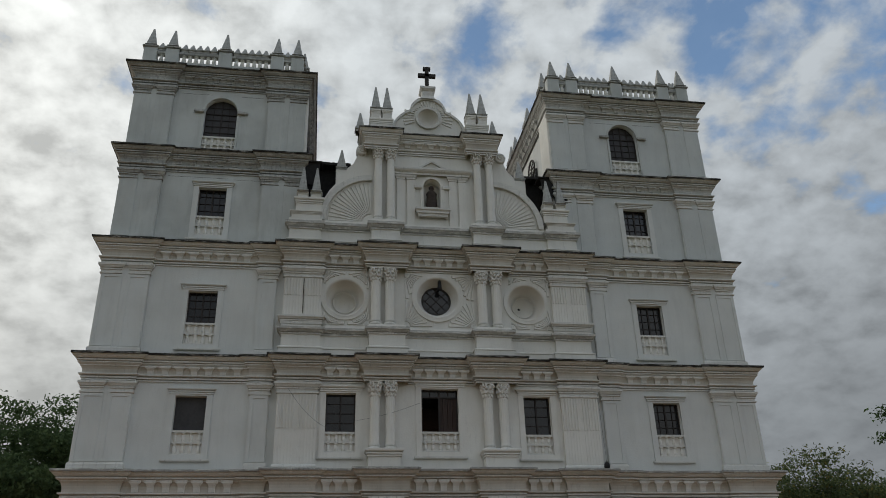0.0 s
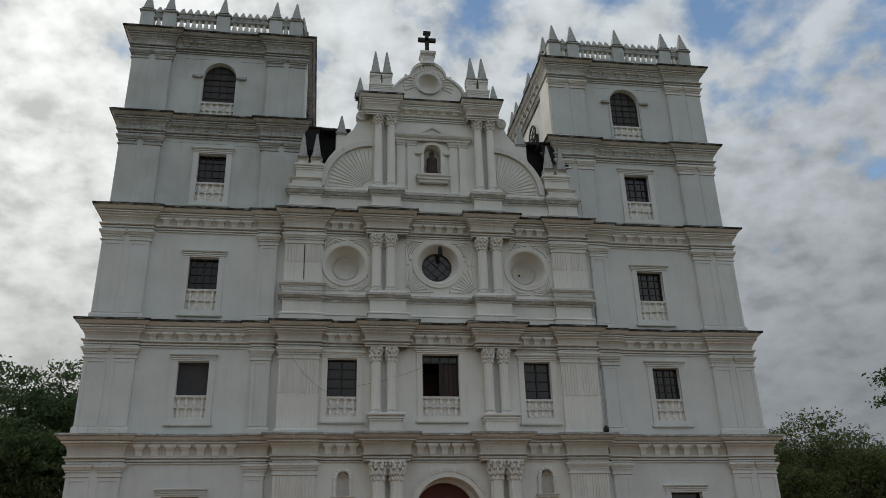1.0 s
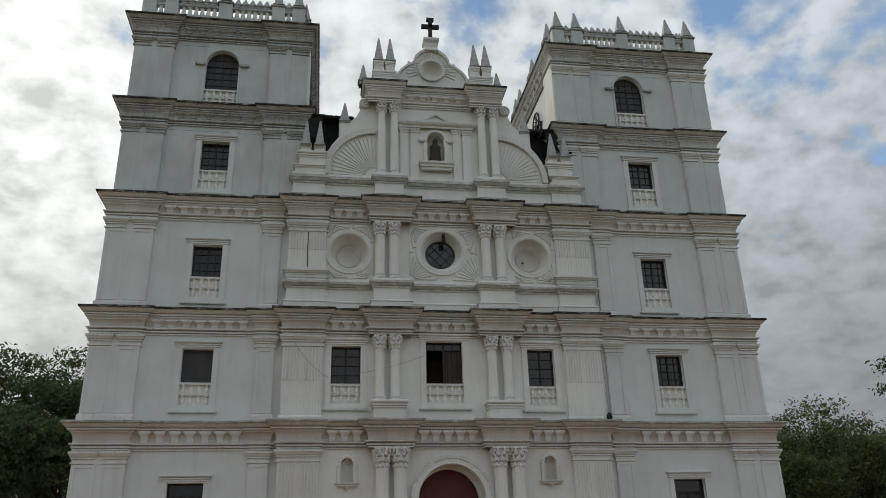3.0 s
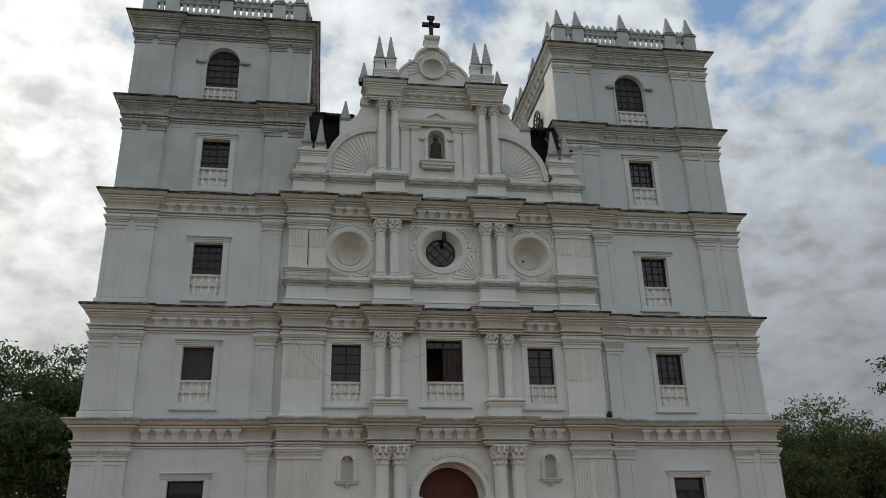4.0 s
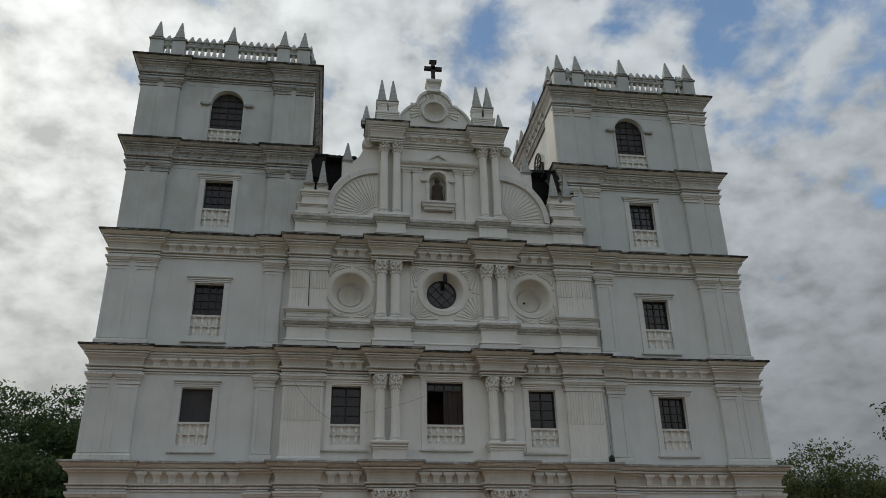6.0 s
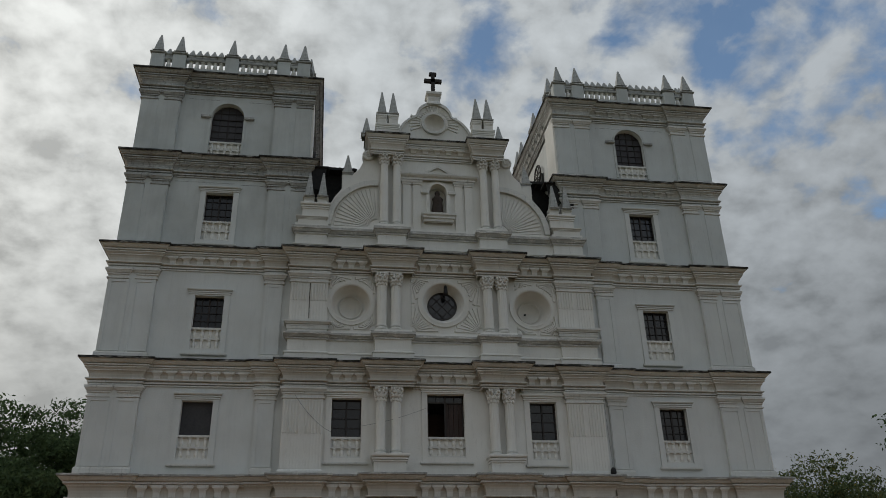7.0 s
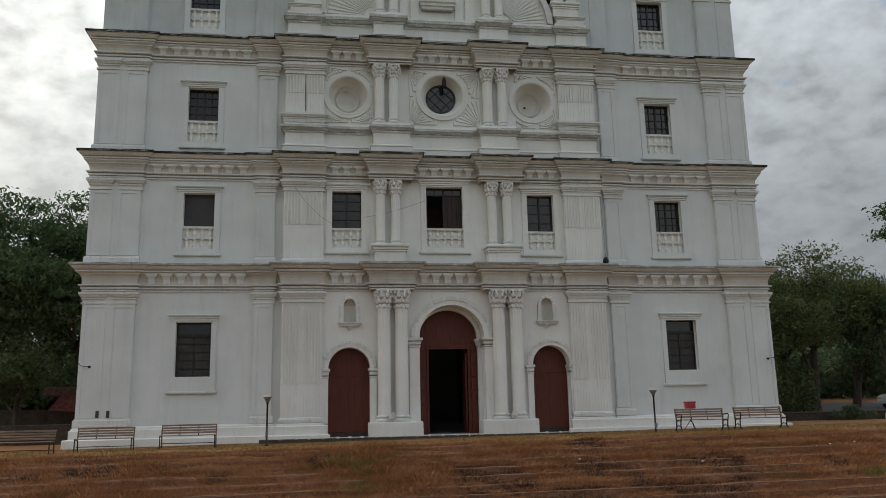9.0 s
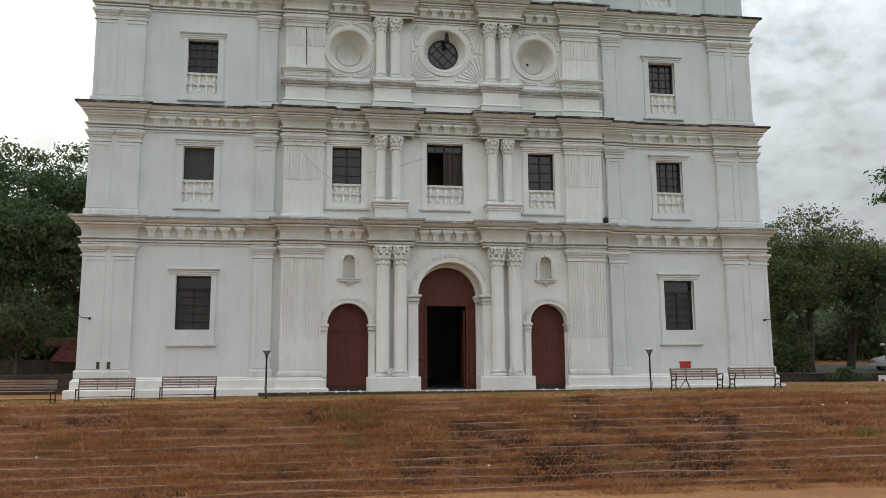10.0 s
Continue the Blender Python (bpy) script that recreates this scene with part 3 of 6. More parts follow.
# moulded blocks under the fluted pilasters beside the round openings
for x0, x1 in ((-CX, -5.27), (5.27, CX)):
    bm = bmesh.new()
    sweep(bm, [(x0, 0.0), (x0, YC - 0.17), (x1, YC - 0.17), (x1, YC)],
          [(0.06, 13.26), (0.06, 13.40), (0.09, 13.41), (0.09, 13.46), (0.05, 13.463), (0.05, 13.485), (0.12, 13.49), (0.16, 13.56), (0.19, 13.57), (0.19, 13.66), (0.05, 13.70), (-0.05, 13.71)])
    part("pilaster_block", bm, TRIM, church, "moulded plaster block under a fluted pilaster")

# black hairline cracks below the cornices of the upper storeys
for x0, x1, z in ((-12.6, -9.9, 20.62), (-9.6, -8.4, 20.58), (-12.5, -11.0, 25.36), (-9.6, -8.5, 25.34), (8.3, 9.6, 25.2), (10.7, 12.0, 25.22)):
    bm = bmesh.new()
    n = 24
    tube(bm, [(x0 + (x1 - x0) * i / n, -0.002, z + 0.02 * noise.noise((i * 0.7, x0, z))) for i in range(n + 1)], [0.004 + 0.007 * abs(noise.noise((i * 0.9, z, x0))) for i in range(n + 1)], 5)
    part("crack", bm, DARKSTONE, church, "thin black crack in the plaster")

bm = bmesh.new()
tube(bm, [(-6.06, YC - 0.19, 13.78), (-6.07, YC - 0.195, 14.5), (-6.07, YC - 0.19, 15.45)], 0.018, 6)
part("groove_rod", bm, DARKSTONE, church, "thin dark rod in the groove between two flutes")

# plinth along the foot
def plinth(path):
    bm = bmesh.new()
    sweep(bm, path, [(0.34, -0.6), (0.34, 0.10), (0.30, 0.13), (0.16, 0.13), (0.16, 0.46), (0.10, 0.50), (0.10, 0.54), (0.02, 0.60), (0.0, 0.60)])
    part("plinth", bm, WHITE, church, "stepped white plinth, dirty at the foot")


plinth(tower_plan(-1, False))
plinth(tower_plan(1, False))
plinth([(-CX, 0.0), (-CX, YC - 0.17), (-5.27, YC - 0.17), (-5.27, YC), (-5.02, YC)])
plinth([(5.12, YC), (5.27, YC), (5.27, YC - 0.17), (CX, YC - 0.17), (CX, 0.0)])


# columns, in pairs on pedestals
def acanthus(bm, cx, cy, r, z0, z1):
    """A leafy capital: bell, two rows of leaves, volutes and abacus."""
    h = z1 - z0
    lathe(bm, cx, cy, [(r * 0.9, z0), (r * 0.95, z0 + h * 0.5), (r * 1.25, z0 + h * 0.85)], 12)
    for row, (zb, zt, rr, n) in enumerate(((0.0, 0.45, 1.18, 8), (0.28, 0.78, 1.38, 8))):
        for i in range(n):
            a = 2 * math.pi * (i + 0.5 * row) / n
            for s, u, w in ((0.0, 0.0, 0.36), (0.7, 0.10, 0.42), (1.0, 0.30, 0.22)):
                x, y = cx + math.cos(a) * r * (0.95 + (rr - 0.95) * s + u * 0.3), cy + math.sin(a) * r * (0.95 + (rr - 0.95) * s + u * 0.3)
                z = z0 + h * (zb + (zt - zb) * s)
                m = Matrix.Translation((x, y, z)) @ Matrix.Rotation(a, 4, "Z") @ Matrix.Diagonal((0.10 * 1.0, w * r, 0.16 * h + 0.02, 1))
                bmesh.ops.create_icosphere(bm, subdivisions=1, radius=1.0, matrix=m)
    for i in range(4):
        a = math.pi / 4 + math.pi / 2 * i
        m = Matrix.Translation((cx + math.cos(a) * r * 1.5, cy + math.sin(a) * r * 1.5, z0 + h * 0.78)) @ Matrix.Rotation(a, 4, "Z") @ Matrix.Diagonal((0.10, 0.07, 0.10, 1))
        bmesh.ops.create_icosphere(bm, subdivisions=1, radius=1.0, matrix=m)
    q = r * 1.42
    box(bm, cx - q, cx + q, cy - q, cy + q, z1 - h * 0.13, z1)


column_at = {}


def column(cx, cy, r, z0, z1, cap_h, flutes=True):
    """A turned column: base, shaft with flutes, leafy capital; alike ones share their meshes."""
    key = (r, round(z1 - z0, 3), cap_h)
    if key in column_at:
        first = column_at[key]
        ob = same_part("column", first, church, (cx, cy, z0))
        for ch in first.children:
            same_part(ch.name.split(".")[0], ch, ob, (0, 0, 0), ch.rotation_euler.z)
        return ob
    h = z1 - z0
    bm = bmesh.new()
    lathe(bm, 0, 0, [(r * 0.8, 0.20), (r * 1.04, 0.24), (r * 1.04, 0.27), (r, 0.30), (r, 0.34), (r * 1.01, h * 0.3), (r * 0.94, h * 0.7), (r * 0.87, h - cap_h - 0.09), (r * 0.86, h - cap_h - 0.07), (r * 0.99, h - cap_h - 0.05), (r * 0.99, h - cap_h), (r * 0.86, h - cap_h + 0.02)], 24)
    ob = part("column", bm, WHITE, church, "white plastered column with fluted upper shaft", True)
    ob.location = (cx, cy, z0)
    bm = bmesh.new()
    lathe(bm, 0, 0, [(r * 1.30, 0.0), (r * 1.36, 0.015), (r * 1.38, 0.06), (r * 1.33, 0.10), (r * 1.16, 0.11), (r * 1.14, 0.15), (r * 1.22, 0.16), (r * 1.25, 0.20), (r * 1.20, 0.235), (r, 0.25)], 24)
    part("base", bm, TRIM, ob, "", True)
    bm = bmesh.new()
    acanthus(bm, 0, 0, r * 0.9, h - cap_h, h)
    part("capital", bm, CAPITAL, ob, "carved leafy capital, stained grey-brown")
    if flutes:
        rib = None
        for i in range(14):
            q = r * 0.93
            if rib is None:
                bm = bmesh.new()
                tube(bm, [(q, 0, h * 0.42), (q * 0.95, 0, h - cap_h - 0.12)], 0.022, 5)
                rib = part("flute", bm, WHITE, ob)
            else:
                same_part("flute", rib, ob, (0, 0, 0), 2 * math.pi * i / 14)
    column_at[key] = ob
    return ob


def pedestal(x0, x1, y0, y1, z0, z1, over=0.10, label=""):
    bm = bmesh.new()
    q = min(1.0, (z1 - z0) / 0.75)
    steps = [(0.0, z0), (0.0, -0.33), (0.35, -0.32), (0.35, -0.27), (0.05, -0.267), (0.05, -0.235), (0.6, -0.23), (0.6, -0.17), (0.2, -0.167), (0.2, -0.135), (0.75, -0.13), (1.0, -0.09), (1.0, -0.02), (0.8, 0.0)]
    sweep(bm, [(x0, y1), (x0, y0), (x1, y0), (x1, y1)], [(o * over, z0 if i == 0 else z1 + d * q) for i, (o, d) in enumerate(steps)] + [(-0.4, z1 + 0.01)])
    return part("pedestal", bm, WHITE, church, label)


COLS = (-2.74, -2.02, 2.12, 2.86)
yc = YC - 0.24
# ground storey: a wide block carries each pair and the door pier
for x0, x1 in ((-3.40, -1.22), (1.24, 3.56)):
    bm = bmesh.new()
    sweep(bm, [(x0, YC), (x0, YC - 0.75), (x1, YC - 0.75), (x1, YC)], [(0.0, -0.4), (0.0, 0.50), (-0.02, 0.56), (-0.9, 0.57)])
    part("pedestal", bm, WHITE, church)
for x in COLS:
    column(x, yc, 0.275, 0.56, LEVELS[1] - H + 0.02, 0.72)
    column(x - (0.12 if x < -2.5 or 0 < x < 2.5 else 0.19), yc + 0.04, 0.20, 7.84, LEVELS[2] - H + 0.02, 0.56)
    column(x - (0.13 if x < -2.5 else 0.23 if x < 0 or x > 2.5 else 0.15), yc + 0.04, 0.215, 13.27, LEVELS[3] - H + 0.02, 0.54, True)
for x0, x1 in ((-3.13, -1.82), (1.72, 3.08)):
    pedestal(x0, x1, YC - 0.62, YC, LEVELS[1], 7.85, 0.13)

# the podium under the round openings
podium = [(-CX, 0.0), (-CX, YC - 0.17), (-5.27, YC - 0.17), (-5.27, YC - 0.02), (-3.16, YC - 0.02), (-3.16, YC - 0.44), (-1.58, YC - 0.44), (-1.58, YC - 0.02)]
podium = podium + [(-x, y) for x, y in reversed(podium)]
bm = bmesh.new()
sweep(bm, podium, [(0.0, 11.8), (0.10, 11.8), (0.10, 12.16), (0.13, 12.17), (0.13, 12.22), (0.03, 12.27), (0.0, 12.28), (0.0, 12.80), (0.05, 12.82), (0.05, 12.88), (0.02, 12.885), (0.02, 12.905), (0.08, 12.91), (0.15, 13.01), (0.18, 13.02), (0.18, 13.10), (0.05, 13.13), (0.03, 13.27), (-0.5, 13.29)])
pod = part("podium", bm, WHITE, church, "moulded white podium band")
bm = bmesh.new()
sweep(bm, podium, [(0.056, 12.815), (0.056, 12.886), (0.028, 12.889), (0.028, 12.90), (0.088, 12.904), (0.158, 13.005), (0.188, 13.015), (0.188, 13.125), (0.045, 13.14)])
part("coping", bm, MOULDY, pod, "mouldy moulded edge")


# ---------------------------------------------------------------- windows
baluster_first = None


def baluster_piece(win, x, y, z, h, stout=1.0):
    global baluster_first
    if baluster_first is None:
        bm = bmesh.new()
        lathe(bm, 0, 0, [(0.08, 0.0), (0.085, 0.07), (0.062, 0.11), (0.078, 0.22), (0.084, 0.36), (0.066, 0.62), (0.058, 0.80), (0.08, 0.87), (0.085, 0.92), (0.085, 1.0)], 8)
        baluster_first = part("baluster", bm, WHITE, win)
        baluster_first.location, baluster_first.scale = (x, y, z), (stout, stout, h)
    else:
        same_part("baluster", baluster_first, win, (x, y, z), 0.0, (stout, stout, h))


def lattice(win, c, h, a, b, y, nx, nz, thick=0.028, leaf=True, glass=None):
    """Dark timber frame with bars, one glass pane behind each light."""
    bm = bmesh.new()
    e = 0.055
    for q in ((c - h, c - h + e, a, b), (c + h - e, c + h, a, b), (c - h, c + h, b - e, b), (c - h, c + h, a, a + e)):
        box(bm, q[0], q[1], y, y + 0.07, q[2], q[3])
    if leaf:
        box(bm, c - 0.035, c + 0.035, y + 0.002, y + 0.06, a, b)
    for i in range(1, nx):
        x = c - h + 2 * h * i / nx
        box(bm, x - thick / 2, x + thick / 2, y + 0.012, y + 0.05, a, b)
    for i in range(1, nz):
        z = a + (b - a) * i / nz
        box(bm, c - h, c + h, y + 0.014, y + 0.048, z - thick / 2, z + thick / 2)
    fr = part("window_frame", bm, FRAME, win, "dark timber lattice")
    for i in range(nx):
        for j in range(nz):
            xa, za = c - h + 2 * h * i / nx, a + (b - a) * j / nz
            bm = bmesh.new()
            box(bm, xa + 0.006, xa + 2 * h / nx - 0.006, y + 0.052, y + 0.06, za + 0.006, za + (b - a) / nz - 0.006)
            part("pane", bm, glass or GLASS, fr)
    return fr


def surround(c, h, a, b, low, y, margin, label, lintel=True):
    """Raised plaster surround with moulded head and sill; stands for the window."""
    me = slab([rect(c - h - margin, c + h + margin, low, b + 0.20), rect(c - h, c + h, a, b)], y - 0.05, y + 0.02)
    win = part("window", me, COOL if y == 0.0 else WHITE, church, label)
    if lintel:
        bm = bmesh.new()
        w = h + margin
        sweep(bm, [(c - w, y), (c - w, y - 0.05), (c + w, y - 0.05), (c + w, y)], [(0.0, b + 0.05), (0.03, b + 0.06), (0.03, b + 0.115), (0.008, b + 0.118), (0.008, b + 0.14), (0.055, b + 0.145), (0.055, b + 0.195), (0.025, b + 0.198), (0.025, b + 0.218), (0.085, b + 0.222), (0.115, b + 0.265), (0.115, b + 0.30), (-0.05, b + 0.33)])
        part("lintel", bm, COOL if y == 0.0 else WHITE, win)
    bm = bmesh.new()
    w = h + margin + 0.025
    sweep(bm, [(c - w, y), (c - w, y - 0.04), (c + w, y - 0.04), (c + w, y)], [(0.0, low - 0.03), (0.05, low - 0.02), (0.07, low + 0.02), (0.07, low + 0.07), (-0.03, low + 0.09)])
    part("window_sill", bm, TRIM, win)
    return win


def balustrade(win, c, h, top, bottom, y, n):
    """Two tiers of small plaster balusters before a plain back panel."""
    bm = bmesh.new()
    box(bm, c - h, c + h, y + 0.115, y + 0.28, bottom - 0.05, top + 0.002)
    part("apron", bm, WHITE, win)
    mid = (top + bottom) / 2
    bm = bmesh.new()
    box(bm, c - h, c + h, y + 0.0, y + 0.17, top - 0.09, top)
    box(bm, c - h, c + h, y + 0.02, y + 0.17, mid - 0.035, mid + 0.035)
    box(bm, c - h, c + h, y + 0.01, y + 0.17, bottom, bottom + 0.06)
    part("rail", bm, TRIM, win)
    for i in range(n):
        x = c - h + 2 * h * (i + 0.5) / n
        baluster_piece(win, x, y + 0.10, bottom + 0.06, mid - 0.035 - bottom - 0.06)
        baluster_piece(win, x, y + 0.10, mid + 0.035, top - 0.09 - mid - 0.035)


def shut(win, c, h, a, b, y, planks=6):
    """Closed boarded leaf behind a window frame."""
    for i in range(planks):
        w = 2 * h / planks
        bm = soft_box(c - h + w * i + 0.004, c - h + w * (i + 1) - 0.004, y, y + 0.03, a, b, 0.006)
        part("shutter_board", bm, SHUTTER, win)


for side in (-1, 1):
    for k in (1, 2, 3, 4):
        a, b, h = WINDOWS[k]
        c = TW[side][k - 1]
        if k == 1:
            win = surround(c, h, a, b, 1.84, 0.0, 0.2, "tall dark latticed window in a white surround")
            split = b - 0.24 * (b - a)                        # louvred leaves below a plain top light
            lattice(win, c, h, a, split, 0.22, 2, 5, glass=DUSTY)
            lattice(win, c, h, split, b, 0.224, 1, 1, leaf=False)
        else:
            win = surround(c, h, a - 1.0, b, a - 1.25, 0.0, 0.24, "dark small-paned window above a double-tier balustrade")
            balustrade(win, c, h, a, a - 1.0, 0.0, 4)
            if k == 2 and side < 0:
                bm = bmesh.new()
                box(bm, c - h, c + h, 0.24, 0.28, a, b)
                part("screen", bm, SCREEN, win, "plain dark window screen")
            else:
                lattice(win, c, h, a, b, 0.22, 4, 4)
    # arched belfry window
    c = TW[side][4]
    me = slab([arch_ring(c, 0.88, 0.77, 22.2, 24.42)], -0.04, 0.02)
    win = part("window", me, DARKWASH, church, "arched dark latticed belfry window")
    lattice(win, c, 0.77, 22.95, 24.42, 0.24, 4, 4, glass=SCREEN)
    me = slab([arch(c, 0.77, 24.42, 24.421)], 0.30, 0.31)
    part("pane", me, SCREEN, win)
    bm = bmesh.new()
    for x in (-0.36, 0.0, 0.36):
        box(bm, c + x - 0.02, c + x + 0.02, 0.25, 0.29, 24.42, 24.42 + math.sqrt(0.75 ** 2 - x * x))
    box(bm, c - 0.68, c + 0.68, 0.26, 0.28, 24.76, 24.79)
    part("window_bar", bm, FRAME, win)
    balustrade(win, c, 0.77, 22.95, 22.05, 0.0, 5)
    for s in (-1, 1):
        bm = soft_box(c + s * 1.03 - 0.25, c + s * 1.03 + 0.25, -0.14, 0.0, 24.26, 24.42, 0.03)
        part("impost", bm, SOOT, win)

for i, (c, a, b, h) in enumerate(CWIN):
    win = surround(c, h, a - 0.86, b, a - 1.12, YC, 0.24, ("dark casement window above a plaster balustrade", "wide window with one brown shutter open", "dark casement window above a plaster balustrade")[i])
    balustrade(win, c, h, a, a - 0.86, YC, (4, 5, 4)[i])
    if i == 1:
        fr = lattice(win, c, h, b - 0.36, b, YC + 0.22, 4, 1)
        shut(win, c + h * 0.46, h * 0.52, a, b - 0.36, YC + 0.27, 4)
        bm = bmesh.new()
        for q in ((c - h, c - h + 0.06), (c + h - 0.06, c + h), (c - 0.04, c + 0.03)):
            box(bm, q[0], q[1], YC + 0.2, YC + 0.28, a, b - 0.36)
        part("jamb", bm, FRAME, win)
    else:
        lattice(win, c, h, a, b, YC + 0.22, 2, 4)

# round openings: ring, funnel, back
for i, (c, z, r) in enumerate(ROUNDS):
    ring = part("round_window" if i == 1 else "round_niche", slab([disc(c, z, r), disc(c, z, r * 0.80)], YC - 0.07, YC + 0.02), WHITE, church,
                "round window with diagonal lattice in a deep funnel" if i == 1 else "blind round niche, buff inside")
    bm = bmesh.new()
    prof = [(r * 0.86, YC - 0.085), (r * 0.80, YC - 0.08), (r * 0.78, YC - 0.02), (r * 0.70, YC + 0.22), (r * 0.54, YC + 0.52)] if i == 1 else \
           [(r * 0.86, YC - 0.085), (r * 0.80, YC - 0.08), (r * 0.78, YC - 0.02), (r * 0.70, YC + 0.34), (r * 0.51, YC + 0.62), (r * 0.51, YC + 0.55), (r * 0.46, YC + 0.55), (r * 0.44, YC + 0.62), (r * 0.40, YC + 0.72), (0.01, YC + 0.76)]
    n = 40
    rows = [[bm.verts.new((c + q * math.cos(2 * math.pi * j / n), yy, z + q * math.sin(2 * math.pi * j / n))) for j in range(n)] for q, yy in prof]
    for ra, rb in zip(rows, rows[1:]):
        for j in range(n):
            bm.faces.new((ra[j], ra[(j + 1) % n], rb[(j + 1) % n], rb[j]))
    part("funnel", bm, BOWL if i != 1 else WHITE, ring, "buff funnel-shaped recess", True)
    if i == 1:
        R = r * 0.56
        part("pane", slab([disc(c, z, R)], YC + 0.47, YC + 0.48), GLASS, ring)
        bm = bmesh.new()
        for q in (-0.36, 0.0, 0.36):
            for s in (-1, 1):
                L = math.sqrt(max(R * R - q * q, 0.01))
                d = Vector((math.sqrt(0.5), 0, s * math.sqrt(0.5)))
                nrm = Vector((-d.z, 0, d.x))
                o = Vector((c, YC + 0.45, z)) + nrm * q
                tube(bm, [o - d * L, o + d * L], 0.018, 5)
        part("lattice_bar", bm, FRAME, ring)
        part("rim", slab([disc(c, z, R + 0.02), disc(c, z, R - 0.04)], YC + 0.42, YC + 0.50), FRAME, ring, "dark timber rim")
        bm = bmesh.new()
        lathe(bm, c + 0.12, YC + 0.05, [(0.02, z + 0.40), (0.11, z + 0.42), (0.10, z + 0.55), (0.08, z + 0.82), (0.03, z + 0.92)], 10)
        part("hanging_bell", bm, IRON, ring, "small dark bell hanging in the opening", True)
    else:
        if i == 2:
            bm = bmesh.new()
            lathe(bm, c - 0.2, 0, [(0.05, 0.0), (0.06, 0.02)], 8)
            bm.transform(Matrix.Translation((0, YC + 0.60, z - 0.1)) @ Matrix.Rotation(math.pi / 2, 4, "X"))
            part("hole", bm, IRON, ring)
    # quarter fans in the corners of the bay
    bx0, bx1 = ((-5.2, -3.15), (-1.56, 1.66), (3.30, 5.2))[i]
    for sx, sz in ((-1, 1), (1, 1), (-1, -1), (1, -1)):
        hx, hz = (bx0 if sx < 0 else bx1), (15.92 if sz > 0 else 13.36)
        for j in range(9):
            a = math.pi / 2 * (j + 0.5) / 9
            d = Vector((-sx * math.cos(a), -sz * math.sin(a)))
            reach = 0.2
            while reach < 1.25 and (Vector((hx, hz)) + d * (reach + 0.06) - Vector((c, z))).length > r + 0.04 and abs(d.x) * reach < abs((bx0 + bx1) / 2 - hx) - 0.10:
                reach += 0.03
            if reach < 0.34:
                continue
            part("fan_ray", relief_ray(Vector((hx, hz)) + d * 0.24, Vector((hx, hz)) + d * reach, 0.014, 0.03 + 0.042 * reach, YC, 0.055), WHITE, ring)
        me = slab([[(hx, hz)] + [(hx - sx * 0.19 * math.cos(math.pi / 2 * q / 8), hz - sz * 0.19 * math.sin(math.pi / 2 * q / 8)) for q in range(9)]], YC - 0.05, YC + 0.01)
        part("fan_hub", me, TRIM, ring)

